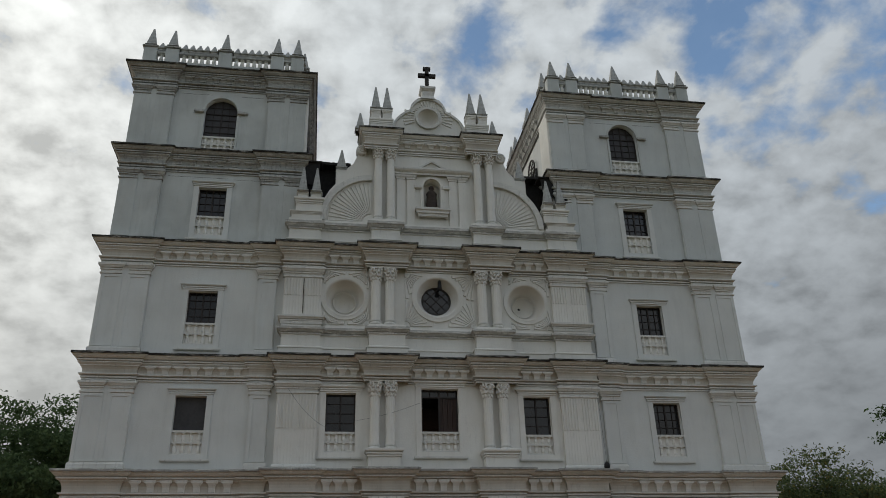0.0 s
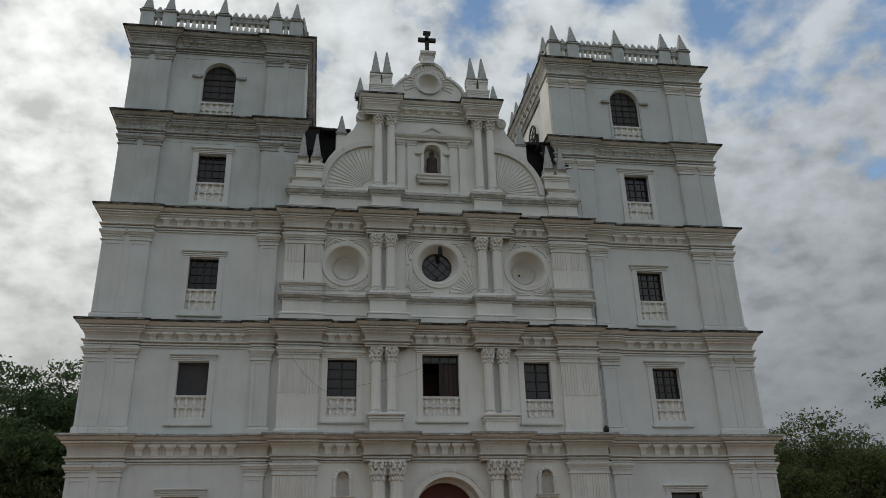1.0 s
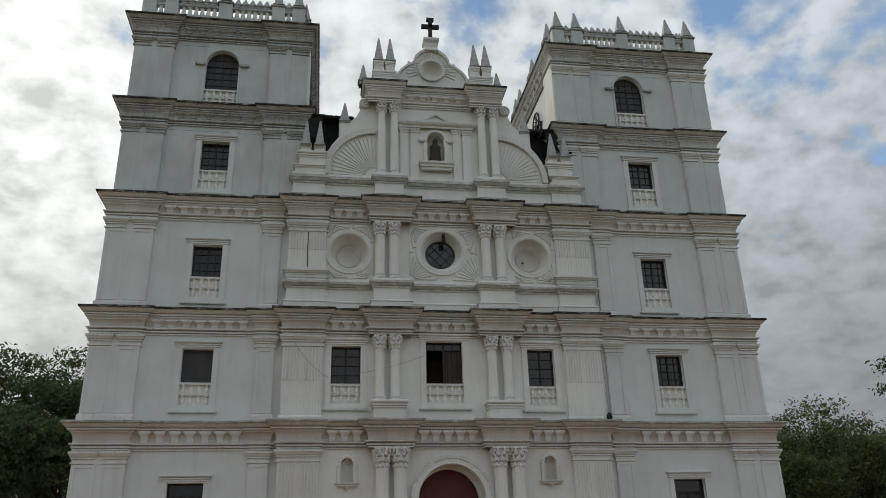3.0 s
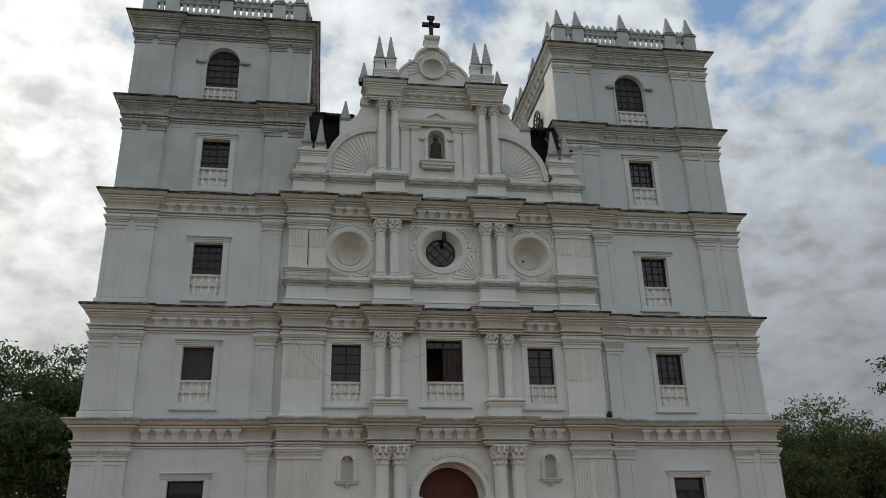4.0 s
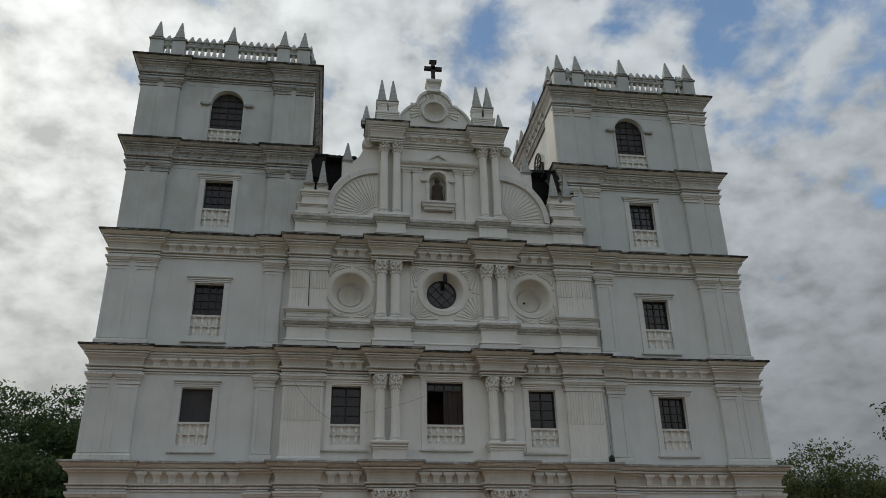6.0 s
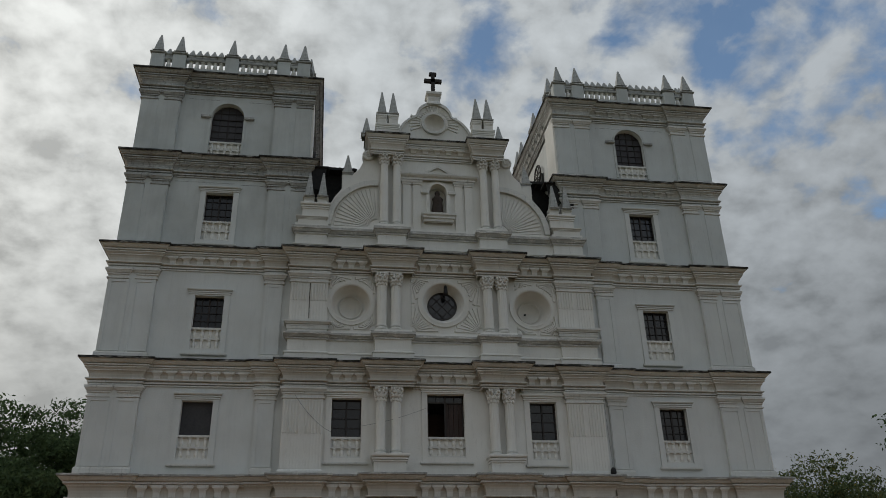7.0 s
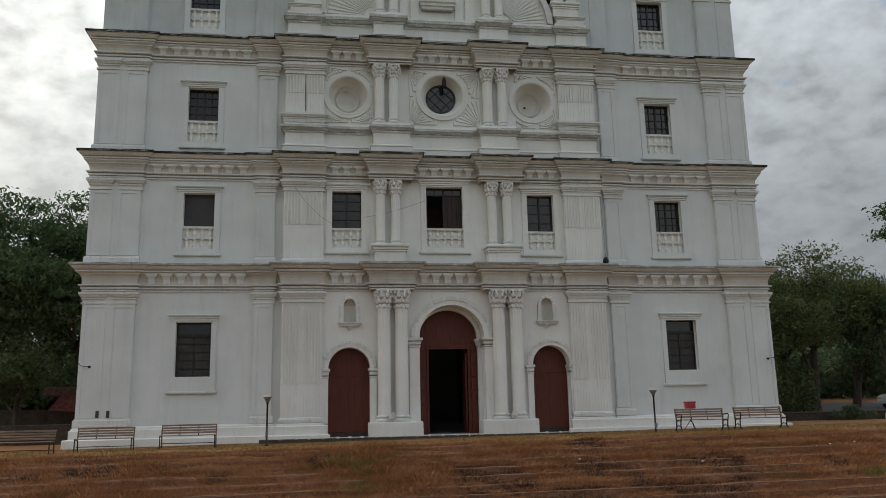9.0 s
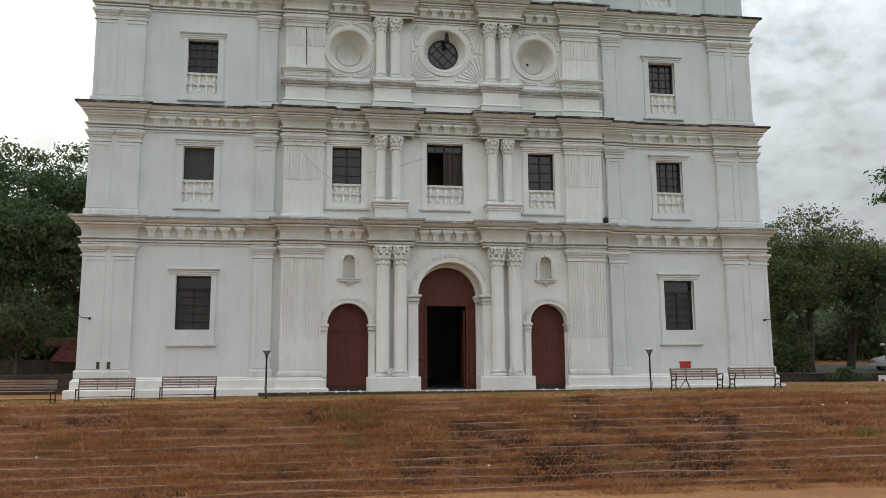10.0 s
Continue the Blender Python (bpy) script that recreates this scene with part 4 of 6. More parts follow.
# ---------------------------------------------------------------- doors
for i, (c, h, s) in enumerate(DOORS):
    main = i == 1
    y = YC + (0.84 if main else 0.45)
    border = 0.33 if main else 0.24
    me = slab([arch_ring(c, h + border, h, s - 0.02, s)], YC - 0.09, YC + 0.02)
    door = part("main_door" if main else "side_door", me, WHITE, church,
                "tall oxblood arched doorway with its leaf standing open" if main else "closed oxblood arched side door in a white surround")
    n = 9
    for j in range(n):
        a0, a1 = math.pi * (j + 0.12) / n, math.pi * (j + 0.88) / n
        q0, q1 = h + border * 0.62, h + border * 1.06
        ring = [(c + q1 * math.cos(a0 + (a1 - a0) * u / 4), s + q1 * math.sin(a0 + (a1 - a0) * u / 4)) for u in range(5)]
        ring += [(c + q0 * math.cos(a1 - (a1 - a0) * u / 4), s + q0 * math.sin(a1 - (a1 - a0) * u / 4)) for u in range(5)]
        part("arch_block", slab([ring], YC - 0.13, YC - 0.08), TRIM, door)
    for sx in (-1, 1):
        x0, x1 = sorted((c + sx * h, c + sx * (h + border + (0.10 if main else 0.02))))
        bm = bmesh.new()
        box(bm, x0, x1, YC - 0.10, YC, -0.02, s - 0.30)
        pier = part("pier", bm, WHITE, door)
        bm = bmesh.new()
        sweep(bm, [(x0, YC + 0.5), (x0, YC - 0.10), (x1, YC - 0.10), (x1, YC + 0.5)], [(o * (1.0 if main else 0.55), s + d) for o, d in ((0.0, -0.40), (0.04, -0.39), (0.04, -0.33), (0.0, -0.325), (0.0, -0.29), (0.05, -0.28), (0.06, -0.20), (0.02, -0.195), (0.02, -0.165), (0.10, -0.12), (0.13, -0.10), (0.13, -0.02), (-0.05, 0.01))])
        part("impost", bm, TRIM, door)
    if main:
        # a narrower inner arch, white, stands before the screen
        ci, hi_, si = 0.06, 1.28, 3.93
        part("inner_arch", slab([arch(c, h - 0.003, -0.02, s), arch(ci, hi_, -0.018, si)], YC + 0.58, y - 0.004), WHITE, door, "white inner arch of the doorway")
        for sx in (-1, 1):
            bm = bmesh.new()
            xa, xb = sorted((ci + sx * (hi_ - 0.0), ci + sx * (hi_ + 0.06)))
            sweep(bm, [(xa, y - 0.01), (xa, YC + 0.56), (xb, YC + 0.56), (xb, y - 0.01)], [(0.0, s - 0.40), (0.03, s - 0.39), (0.03, s - 0.33), (0.0, s - 0.29), (0.05, s - 0.28), (0.06, s - 0.20), (0.10, s - 0.12), (0.12, s - 0.10), (0.12, s - 0.02), (0.0, s)])
            part("inner_impost", bm, TRIM, door)
        me = slab([arch(ci, hi_ + 0.03, -0.02, si), rect(-0.78, 0.94, 0.0, 3.56)], y, y + 0.09)
        leaf = part("door_screen", me, DOOR, door, "oxblood timber screen with arched head")
        for x0, x1, z0, z1 in ((-0.86, -0.76, 0.0, 3.56), (0.92, 1.02, 0.0, 3.56), (-0.86, 1.02, 3.54, 3.68)):
            part("moulding", soft_box(x0, x1, y - 0.05, y + 0.02, z0, z1, 0.015), DOOR, leaf)
        for j in range(7):
            zz = 0.15 + 0.55 * j
            part("moulding", soft_box(1.06, 1.28, y - 0.03, y + 0.01, zz, zz + 0.42, 0.02), DOOR, leaf)
            part("moulding", soft_box(-1.16, -0.92, y - 0.03, y + 0.01, zz, zz + 0.42, 0.02), DOOR, leaf)
        # the leaf, swung inwards
        bm = soft_box(0.84, 0.92, y + 0.12, y + 0.92, 0.02, 3.38, 0.01)
        lf = part("door_leaf", bm, DOOR, door, "open oxblood leaf swung inwards")
        bm = bmesh.new()
        tube(bm, [(0.84, y + 0.70, 1.1), (0.80, y + 0.70, 1.15), (0.80, y + 0.70, 1.35), (0.84, y + 0.70, 1.4)], 0.015)
        part("handle", bm, IRON, lf, "iron handle")
    else:
        me = slab([arch(c, h, -0.02, s)], y + 0.03, y + 0.08)
        leaf = part("door_leaf", me, DOOR, door, "boarded oxblood door")
        k = 6
        for j in range(k):
            xa, xb = c - h + 2 * h * j / k + 0.0006, c - h + 2 * h * (j + 1) / k - 0.0006
            top = s + math.sqrt(max(h * h - max(abs(xa - c), abs(xb - c)) ** 2, 0.0)) - 0.02
            part("plank", soft_box(xa, xb, y, y + 0.035, 0.18, top, 0.0015), DOOR, leaf)
        part("transom", soft_box(c - h, c + h, y - 0.02, y + 0.02, s - 0.34, s - 0.26, 0.012), DOOR, leaf)
        part("kick_board", soft_box(c - h, c + h, y - 0.03, y + 0.03, 0.0, 0.17, 0.012), SHUTTER, leaf)
        bm = bmesh.new()
        box(bm, c - 0.012, c + 0.012, y - 0.012, y + 0.002, 0.18, s - 0.3)
        part("meeting_strip", bm, SHUTTER, leaf)

# shell niches above the side doors
for c, z in ((-4.15, 4.62), (4.30, 4.66)):
    me = slab([arch_ring(c, 0.36, 0.25, z, z + 0.74, 10)], YC - 0.06, YC + 0.01)
    nic = part("niche", me, WHITE, church, "small empty shell niche on a bracket")
    bm = bmesh.new()
    n = 10
    prof = [(math.pi * j / n) for j in range(n + 1)]
    zs = (z, z + 0.74)
    low = [bm.verts.new((c - 0.27 * math.cos(a), YC + 0.32 * math.sin(a), zs[0])) for a in prof]
    hi = [bm.verts.new((c - 0.27 * math.cos(a), YC + 0.32 * math.sin(a), zs[1])) for a in prof]
    for j in range(n):
        bm.faces.new((low[j + 1], low[j], hi[j], hi[j + 1]))
    for j in range(n):
        k = bm.verts.new((c, YC + 0.05, z + 1.01))
        bm.faces.new((hi[j + 1], hi[j], k))
    bm.faces.new(low)
    part("shell", bm, BOWL, nic, "ribbed buff shell")
    for j in range(5):
        a = math.pi * (j + 0.5) / 5
        bm = bmesh.new()
        lathe(bm, 0, 0, [(0.02, 0), (0.09, 0.03), (0.02, 0.06)], 8)
        bm.transform(Matrix.Translation((c + 0.30 * math.cos(a), YC - 0.02, z + 0.76 + 0.28 * math.sin(a))) @ Matrix.Rotation(math.pi / 2, 4, "X"))
        part("scallop", bm, WHITE, nic)
    for sx in (-1, 1):
        part("niche_pilaster", soft_box(c + sx * 0.34 - 0.07, c + sx * 0.34 + 0.07, YC - 0.09, YC, z, z + 0.72, 0.015), TRIM, nic)
    bm = bmesh.new()
    sweep(bm, [(c - 0.42, YC), (c - 0.42, YC - 0.10), (c + 0.42, YC - 0.10), (c + 0.42, YC)], [(-0.06, z - 0.16), (0.0, z - 0.14), (0.02, z - 0.08), (0.07, z - 0.04), (0.07, z), (-0.1, z + 0.005)])
    br = part("bracket", bm, TRIM, nic)
    bm = bmesh.new()
    lathe(bm, c, YC - 0.05, [(0.01, z - 0.36), (0.06, z - 0.26), (0.14, z - 0.15)], 8)
    part("pendant", bm, TRIM, nic)

# ---------------------------------------------------------------- the gable
GX = -0.22
# attic podium above the third cornice
attic = [(-CX + 0.06, 1.2), (-CX + 0.06, YC - 0.15), (-5.45, YC - 0.15), (-5.45, YC), (-3.12, YC), (-3.12, YC - 0.42), (-1.80, YC - 0.42), (-1.80, YC)]
attic = attic + [(-x - 0.12, y) for x, y in reversed(attic)]
bm = bmesh.new()
sweep(bm, attic, [(0.0, 17.1), (0.07, 17.1), (0.07, 17.36), (0.10, 17.37), (0.10, 17.42), (0.02, 17.45), (0.0, 17.46), (0.0, 17.92), (0.05, 17.94), (0.05, 18.0), (0.02, 18.005), (0.02, 18.025), (0.08, 18.03), (0.15, 18.16), (0.18, 18.17), (0.18, 18.27), (0.05, 18.32), (0.04, 18.48), (-0.5, 18.50)])
att = part("attic_podium", bm, WHITE, church, "white attic podium with moulded edge")
bm = bmesh.new()
sweep(bm, attic, [(0.056, 17.935), (0.056, 18.006), (0.028, 18.009), (0.028, 18.02), (0.088, 18.024), (0.158, 18.155), (0.19, 18.165), (0.19, 18.30), (0.045, 18.33)])
part("coping", bm, MOULDY, att, "mouldy moulded edge")
bm = bmesh.new()
box(bm, -6.8, 6.7, -0.05, 1.15, 17.1, 18.45)
part("attic_core", bm, WHITE, church)

gy = YC + 0.05
for x0, x1 in ((-6.80, -5.50), (5.38, 6.68)):
    pedestal(x0, x1, YC - 0.20, gy + 0.5, 18.46, 18.84, 0.09)
left = [(-5.56, 18.1), (-5.56, 18.9), (-5.42, 19.55), (-5.15, 20.1), (-4.8, 20.58), (-4.42, 20.95), (-4.32, 21.4), (-4.02, 21.7), (-3.85, 22.1), (-3.62, 22.5), (-3.55, 23.1)]
right = [(-x - 0.38, z) for x, z in reversed(left)]
niche_c = -0.20
wall(left + right, [arch(niche_c, 0.42, 19.35, 20.62, 12)], gy, 0.75, "gable wall with curved shoulders")
# the quarter fans
for s in (-1, 1):
    hub = Vector((-3.12 if s < 0 else 2.80, 18.5))
    R0, R1 = 2.16, 2.42
    a0, a1 = (math.pi / 2, math.pi) if s < 0 else (0.0, math.pi / 2)
    arc = [(hub.x + R1 * math.cos(a0 + (a1 - a0) * i / 16), hub.y + R1 * 1.04 * math.sin(a0 + (a1 - a0) * i / 16)) for i in range(17)]
    arc2 = [(hub.x + R0 * math.cos(a1 + (a0 - a1) * i / 16), hub.y + R0 * 1.04 * math.sin(a1 + (a0 - a1) * i / 16)) for i in range(17)]
    fan = part("quarter_fan", slab([arc + arc2], gy - 0.16, gy + 0.02), TRIM, church, "quarter-round plaster sunburst with a raised rim")
    for i in range(15):
        a = a0 + (a1 - a0) * (i + 0.5) / 15
        d = Vector((math.cos(a), 1.04 * math.sin(a)))
        p0, p1 = hub + d * 0.42, hub + d * 2.05
        part("ray", relief_ray(p0, p1, 0.02, 0.085, gy, 0.055), WHITE, fan)
    hubs = [(hub.x, hub.y)] + [(hub.x + 0.36 * math.cos(a0 + (a1 - a0) * q / 8), hub.y + 0.36 * math.sin(a0 + (a1 - a0) * q / 8)) for q in range(9)]
    part("fan_hub", slab([hubs], gy - 0.06, gy + 0.01), WHITE, fan)
# paired columns of the gable
for x in (-2.82, -2.22, 2.04, 2.64):
    column(x, gy - 0.21, 0.195, 18.48, 22.50, 0.55, False)
# its entablature
g0, g1, e0, e1 = -3.40, -1.98, 1.55, 2.96
gplan = [(g0 - 0.06, gy + 0.7), (g0 - 0.06, gy - 0.45), (g1, gy - 0.45), (g1, gy - 0.02), (e0, gy - 0.02), (e0, gy - 0.45), (e1, gy - 0.45), (e1, gy + 0.7)]
cornice(gplan, 23.44, bays=[(g1, e0, gy)], pitch=0.55, short=True, reach=0.72, label="white gable cornice with brackets")
# scrolls beside the gable's head
for s in (-1, 1):
    cx_, cz_ = (-3.62, 22.45) if s < 0 else (3.28, 22.45)
    bm = bmesh.new()
    lathe(bm, 0, 0, [(0.12, -0.26), (0.26, -0.24), (0.28, -0.20), (0.28, 0.2), (0.24, 0.24)], 18)
    bm.transform(Matrix.Translation((cx_, gy + 0.1, cz_)) @ Matrix.Rotation(math.pi / 2, 4, "X"))
    roll_ = part("scroll", bm, TRIM, church, "curled plaster scroll")
    bm = bmesh.new()
    tube(bm, [(cx_ + s * (0.20 - 0.012 * i) * math.cos(i * 0.6), gy - 0.15, cz_ + (0.20 - 0.012 * i) * math.sin(i * 0.6)) for i in range(15)], 0.03, 5)
    part("volute", bm, TRIM, roll_)
# niche: pilasters, shelf and little pediment
part("niche_back", slab([arch(niche_c, 0.42, 19.35, 20.62, 12)], gy + 0.5, gy + 0.56), BOWL, church)
nich = part("niche", slab([arch_ring(niche_c, 0.58, 0.42, 19.35, 20.62, 12)], gy - 0.08, gy + 0.01), WHITE, church, "arched statue niche with imposts and moulded shelf")
for s in (-1, 1):
    part("impost", soft_box(niche_c + s * 0.68 - 0.20, niche_c + s * 0.68 + 0.20, gy - 0.14, gy, 20.46, 20.64, 0.03), TRIM, nich)
bm = bmesh.new()
sweep(bm, [(niche_c - 0.72, gy), (niche_c - 0.72, gy - 0.22), (niche_c + 0.72, gy - 0.22), (niche_c + 0.72, gy)], [(-0.08, 18.86), (0.0, 18.9), (0.0, 19.02), (0.06, 19.05), (0.06, 19.16), (0.12, 19.22), (0.12, 19.32), (-0.1, 19.35)])
part("shelf", bm, TRIM, nich)
for x0 in (-1.92, -1.42, 0.62, 1.10):
    bm = bmesh.new()
    box(bm, x0, x0 + 0.38, gy - 0.09, gy, 18.48, 21.16)
    p_ = part("gable_pilaster", bm, WHITE, church)
    bm = bmesh.new()
    sweep(bm, [(x0, gy), (x0, gy - 0.09), (x0 + 0.38, gy - 0.09), (x0 + 0.38, gy)], [(0.0, 20.92), (0.03, 20.93), (0.03, 21.00), (0.07, 21.06), (0.09, 21.14), (0.0, 21.17)])
    part("capital", bm, TRIM, p_)
bm = bmesh.new()
sweep(bm, [(-2.05, gy), (-2.05, gy - 0.14), (1.62, gy - 0.14), (1.62, gy)], [(0.0, 21.18), (0.03, 21.19), (0.03, 21.29), (0.12, 21.36), (0.16, 21.44), (0.16, 21.50), (-0.1, 21.53)])
band = part("gable_band", bm, TRIM, church, "thin moulded band under a small pediment")
part("pediment", slab([[(-0.98, 21.53), (0.58, 21.53), (-0.20, 22.00)], [(-0.72, 21.59), (0.32, 21.59), (-0.20, 21.90)]], gy - 0.22, gy), TRIM, band)
part("pediment_field", slab([[(-0.72, 21.59), (0.32, 21.59), (-0.20, 21.90)]], gy - 0.12, gy), WHITE, band)
# the lobed top with a round bowl
top_c = -0.31
lobes = [(top_c - 1.92, 23.35), (top_c + 1.98, 23.35)]
lobes += [(top_c + 1.96 * math.cos(a) ** 0.85, 23.5 + 1.72 * math.sin(a) ** 0.9) for a in np.linspace(0.12, 1.05, 9)]
lobes += [(top_c + 0.93 * math.cos(a), 25.02 + 0.93 * math.sin(a)) for a in np.linspace(0.1, math.pi - 0.1, 19)]
lobes += [(top_c - 1.90 * math.cos(a) ** 0.85, 23.5 + 1.72 * math.sin(a) ** 0.9) for a in np.linspace(1.05, 0.12, 9)]
inner = [(top_c + (x - top_c) * 0.93, 24.3 + (z - 24.3) * 0.90) for x, z in lobes]
crown = part("crest", slab([lobes, disc(top_c, 24.66, 0.52)], gy + 0.08, gy + 0.5), WHITE, church, "lobed gable crest with a round bowl and fan reliefs")
part("crest_rim", slab([lobes, inner], gy - 0.04, gy + 0.09), TRIM, crown)
part("bowl_ring", slab([disc(top_c, 24.66, 0.66), disc(top_c, 24.66, 0.52)], gy - 0.06, gy + 0.1), TRIM, crown)
bm = bmesh.new()
rows = [[bm.verts.new((top_c + q * math.cos(2 * math.pi * j / 28), yy, 24.66 + q * math.sin(2 * math.pi * j / 28))) for j in range(28)] for q, yy in ((0.54, gy + 0.0), (0.46, gy + 0.2), (0.28, gy + 0.34), (0.01, gy + 0.38))]
for ra, rb in zip(rows, rows[1:]):
    for j in range(28):
        bm.faces.new((ra[j], ra[(j + 1) % 28], rb[(j + 1) % 28], rb[j]))
part("bowl", bm, BOWL, crown, "buff stained bowl", True)
for i in range(23):
    deg = -20 + 220 * i / 22
    a = radians(deg)
    L = 1.10 if 62 < deg < 118 else (0.86 if 22 < deg < 158 else 1.28)
    d = Vector((math.cos(a), math.sin(a)))
    p0, p1 = Vector((top_c, 24.66)) + d * 0.72, Vector((top_c, 24.66)) + d * L
    if p1.y > 23.75:
        part("ray", relief_ray(p0, p1, 0.02, 0.02 + 0.035 * L, gy + 0.08, 0.055), WHITE, crown)
bm = bmesh.new()
sweep(bm, [(top_c - 0.30, gy + 0.5), (top_c - 0.30, gy - 0.05), (top_c + 0.30, gy - 0.05), (top_c + 0.30, gy + 0.5)], [(0.06, 25.80), (0.0, 26.02), (0.0, 26.30), (0.03, 26.33), (0.10, 26.42), (0.10, 26.54), (0.04, 26.60), (-0.3, 26.64)], True)
part("cross_pedestal", bm, TRIM, crown)
bm = bmesh.new()
box(bm, top_c - 0.095, top_c + 0.095, gy + 0.13, gy + 0.32, 26.6, 27.94)
box(bm, top_c - 0.46, top_c + 0.46, gy + 0.13, gy + 0.32, 27.38, 27.56)
box(bm, top_c - 0.19, top_c + 0.19, gy + 0.12, gy + 0.33, 27.84, 27.99)
part("cross", bm, DARKCROSS, church, "dark stone cross on the gable crest")


# ---------------------------------------------------------------- spires and parapets
spike_mesh = {}


def spike(parent, x, y, z, w, h, block=0.3):
    """A slender pyramid on a small block."""
    key = (w, h, block)
    if key not in spike_mesh:
        bm = bmesh.new()
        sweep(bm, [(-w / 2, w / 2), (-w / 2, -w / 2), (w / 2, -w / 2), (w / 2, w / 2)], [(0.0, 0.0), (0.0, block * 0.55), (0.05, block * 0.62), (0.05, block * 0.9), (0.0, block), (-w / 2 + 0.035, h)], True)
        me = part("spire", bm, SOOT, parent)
        me.location = (x, y, z)
        spike_mesh[key] = me
        return me
    return same_part("spire", spike_mesh[key], parent, (x, y, z))


LSP = (-14.28, -13.22, -10.62, -8.03, -7.02)
RSP = (6.52, 7.55, 10.05, 12.72, 13.82)
for side, spx in ((-1, LSP), (1, RSP)):
    p = tower_plan(side, True)
    x0, x1, z = p[0][0], p[-1][0], LEVELS[5] - (0.12 if side > 0 else 0.0)
    py = -0.10
    par = tagged(new("parapet"), "white parapet of small balusters with spiky finials")
    par.parent = church
    # roof deck
    bm = bmesh.new()
    box(bm, x0 + 0.05, x1 - 0.05, 0.0, BACK, z - 0.05, z + 0.02)
    part("deck", bm, KERB, par)
    xi, xo = (x1 - 0.25, x0 + 0.25) if side < 0 else (x0 + 0.25, x1 - 0.25)
    # front
    a, b = x0 + 0.15, x1 - 0.15
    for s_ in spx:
        part("parapet_block", soft_box(s_ - 0.33, s_ + 0.33, py - 0.05, py + 0.4, z, z + 1.22, 0.03), DARKWASH, par)
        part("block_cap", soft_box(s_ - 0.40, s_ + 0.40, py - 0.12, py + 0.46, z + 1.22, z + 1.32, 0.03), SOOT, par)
    part("bottom_rail", soft_box(a, b, py, py + 0.32, z, z + 0.44, 0.02), DARKWASH, par)
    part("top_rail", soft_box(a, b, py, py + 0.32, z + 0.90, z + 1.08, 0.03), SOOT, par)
    for s_ in spx:
        spike(par, s_, py + 0.16, z + 1.32, 0.48, 1.17, 0.05)
    for q0, q1, n in ((spx[0] + 0.36, spx[1] - 0.36, 1), (spx[1] + 0.42, spx[2] - 0.40, 5), (spx[2] + 0.40, spx[3] - 0.42, 5), (spx[3] + 0.36, spx[4] - 0.36, 1)):
        for i in range(n):
            x = q0 + (q1 - q0) * (i + 0.5) / n
            spike(par, x, py + 0.16, z + 1.06, 0.33, 0.58, 0.2)
        for i in range(n + (n > 1)):
            x = q0 + (q1 - q0) * (i + 0.5) / (n + (n > 1))
            baluster_piece(par, x, py + 0.16, z + 0.44, 0.48, 1.4)
    # flanks and rear
    for xs in (xi, xo):
        part("bottom_rail", soft_box(xs - 0.16, xs + 0.16, 0.3, BACK - 0.1, z, z + 0.44, 0.02), DARKWASH, par)
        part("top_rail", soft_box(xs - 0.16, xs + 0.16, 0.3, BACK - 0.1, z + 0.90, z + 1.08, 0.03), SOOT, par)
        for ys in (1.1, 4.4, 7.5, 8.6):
            part("parapet_block", soft_box(xs - 0.22, xs + 0.22, ys - 0.33, ys + 0.33, z, z + 1.22, 0.03), DARKWASH, par)
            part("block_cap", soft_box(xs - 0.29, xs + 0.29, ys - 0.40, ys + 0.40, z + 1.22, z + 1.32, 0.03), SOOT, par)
            spike(par, xs, ys, z + 1.32, 0.48, 1.17, 0.05)
        for i in range(9):
            ys = 1.85 + 0.6 * i
            if abs(ys - 4.4) > 0.45:
                baluster_piece(par, xs, ys, z + 0.44, 0.48, 1.4)
                spike(par, xs, ys, z + 1.06, 0.33, 0.58, 0.2)
    part("top_rail", soft_box(x0 + 0.4, x1 - 0.4, BACK - 0.35, BACK - 0.05, z, z + 1.08, 0.03), TRIM, par)
    # inner flank: pilasters and an arched opening with iron tracery
    xf = x1 if side < 0 else x0
    for ys in (0.0, BACK - 1.5):
        for zb, zt in ((LEVELS[4] + 0.02, LEVELS[5] - H),):
            part("flank_pilaster", soft_box(xf - 0.10, xf + 0.10, ys - 0.1, ys + 1.4, zb, zt, 0.02), WHITE, par)
    bm = bmesh.new()
    for i in range(18):
        a0_, a1_ = 2 * math.pi * i / 18, 2 * math.pi * (i + 1) / 18
        tube(bm, [(xf - side * 0.14, 3.2 + 0.6 * math.cos(a0_), 24.0 + 0.6 * math.sin(a0_)), (xf - side * 0.14, 3.2 + 0.6 * math.cos(a1_), 24.0 + 0.6 * math.sin(a1_))], 0.05, 5)
    for i in range(4):
        a0_ = math.pi * i / 4
        tube(bm, [(xf - side * 0.14, 3.2 - 0.6 * math.cos(a0_), 24.0 - 0.6 * math.sin(a0_)), (xf - side * 0.14, 3.2 + 0.6 * math.cos(a0_), 24.0 + 0.6 * math.sin(a0_))], 0.03, 5)
    part("wheel_tracery", bm, FRAME, par, "dark wheel tracery of the flank window")
    bm = bmesh.new()
    box(bm, xf - side * 0.02 - 0.06, xf - side * 0.02 + 0.06, 2.7, 3.7, 22.0, 23.9)
    part("flank_opening", bm, GLASS, par)

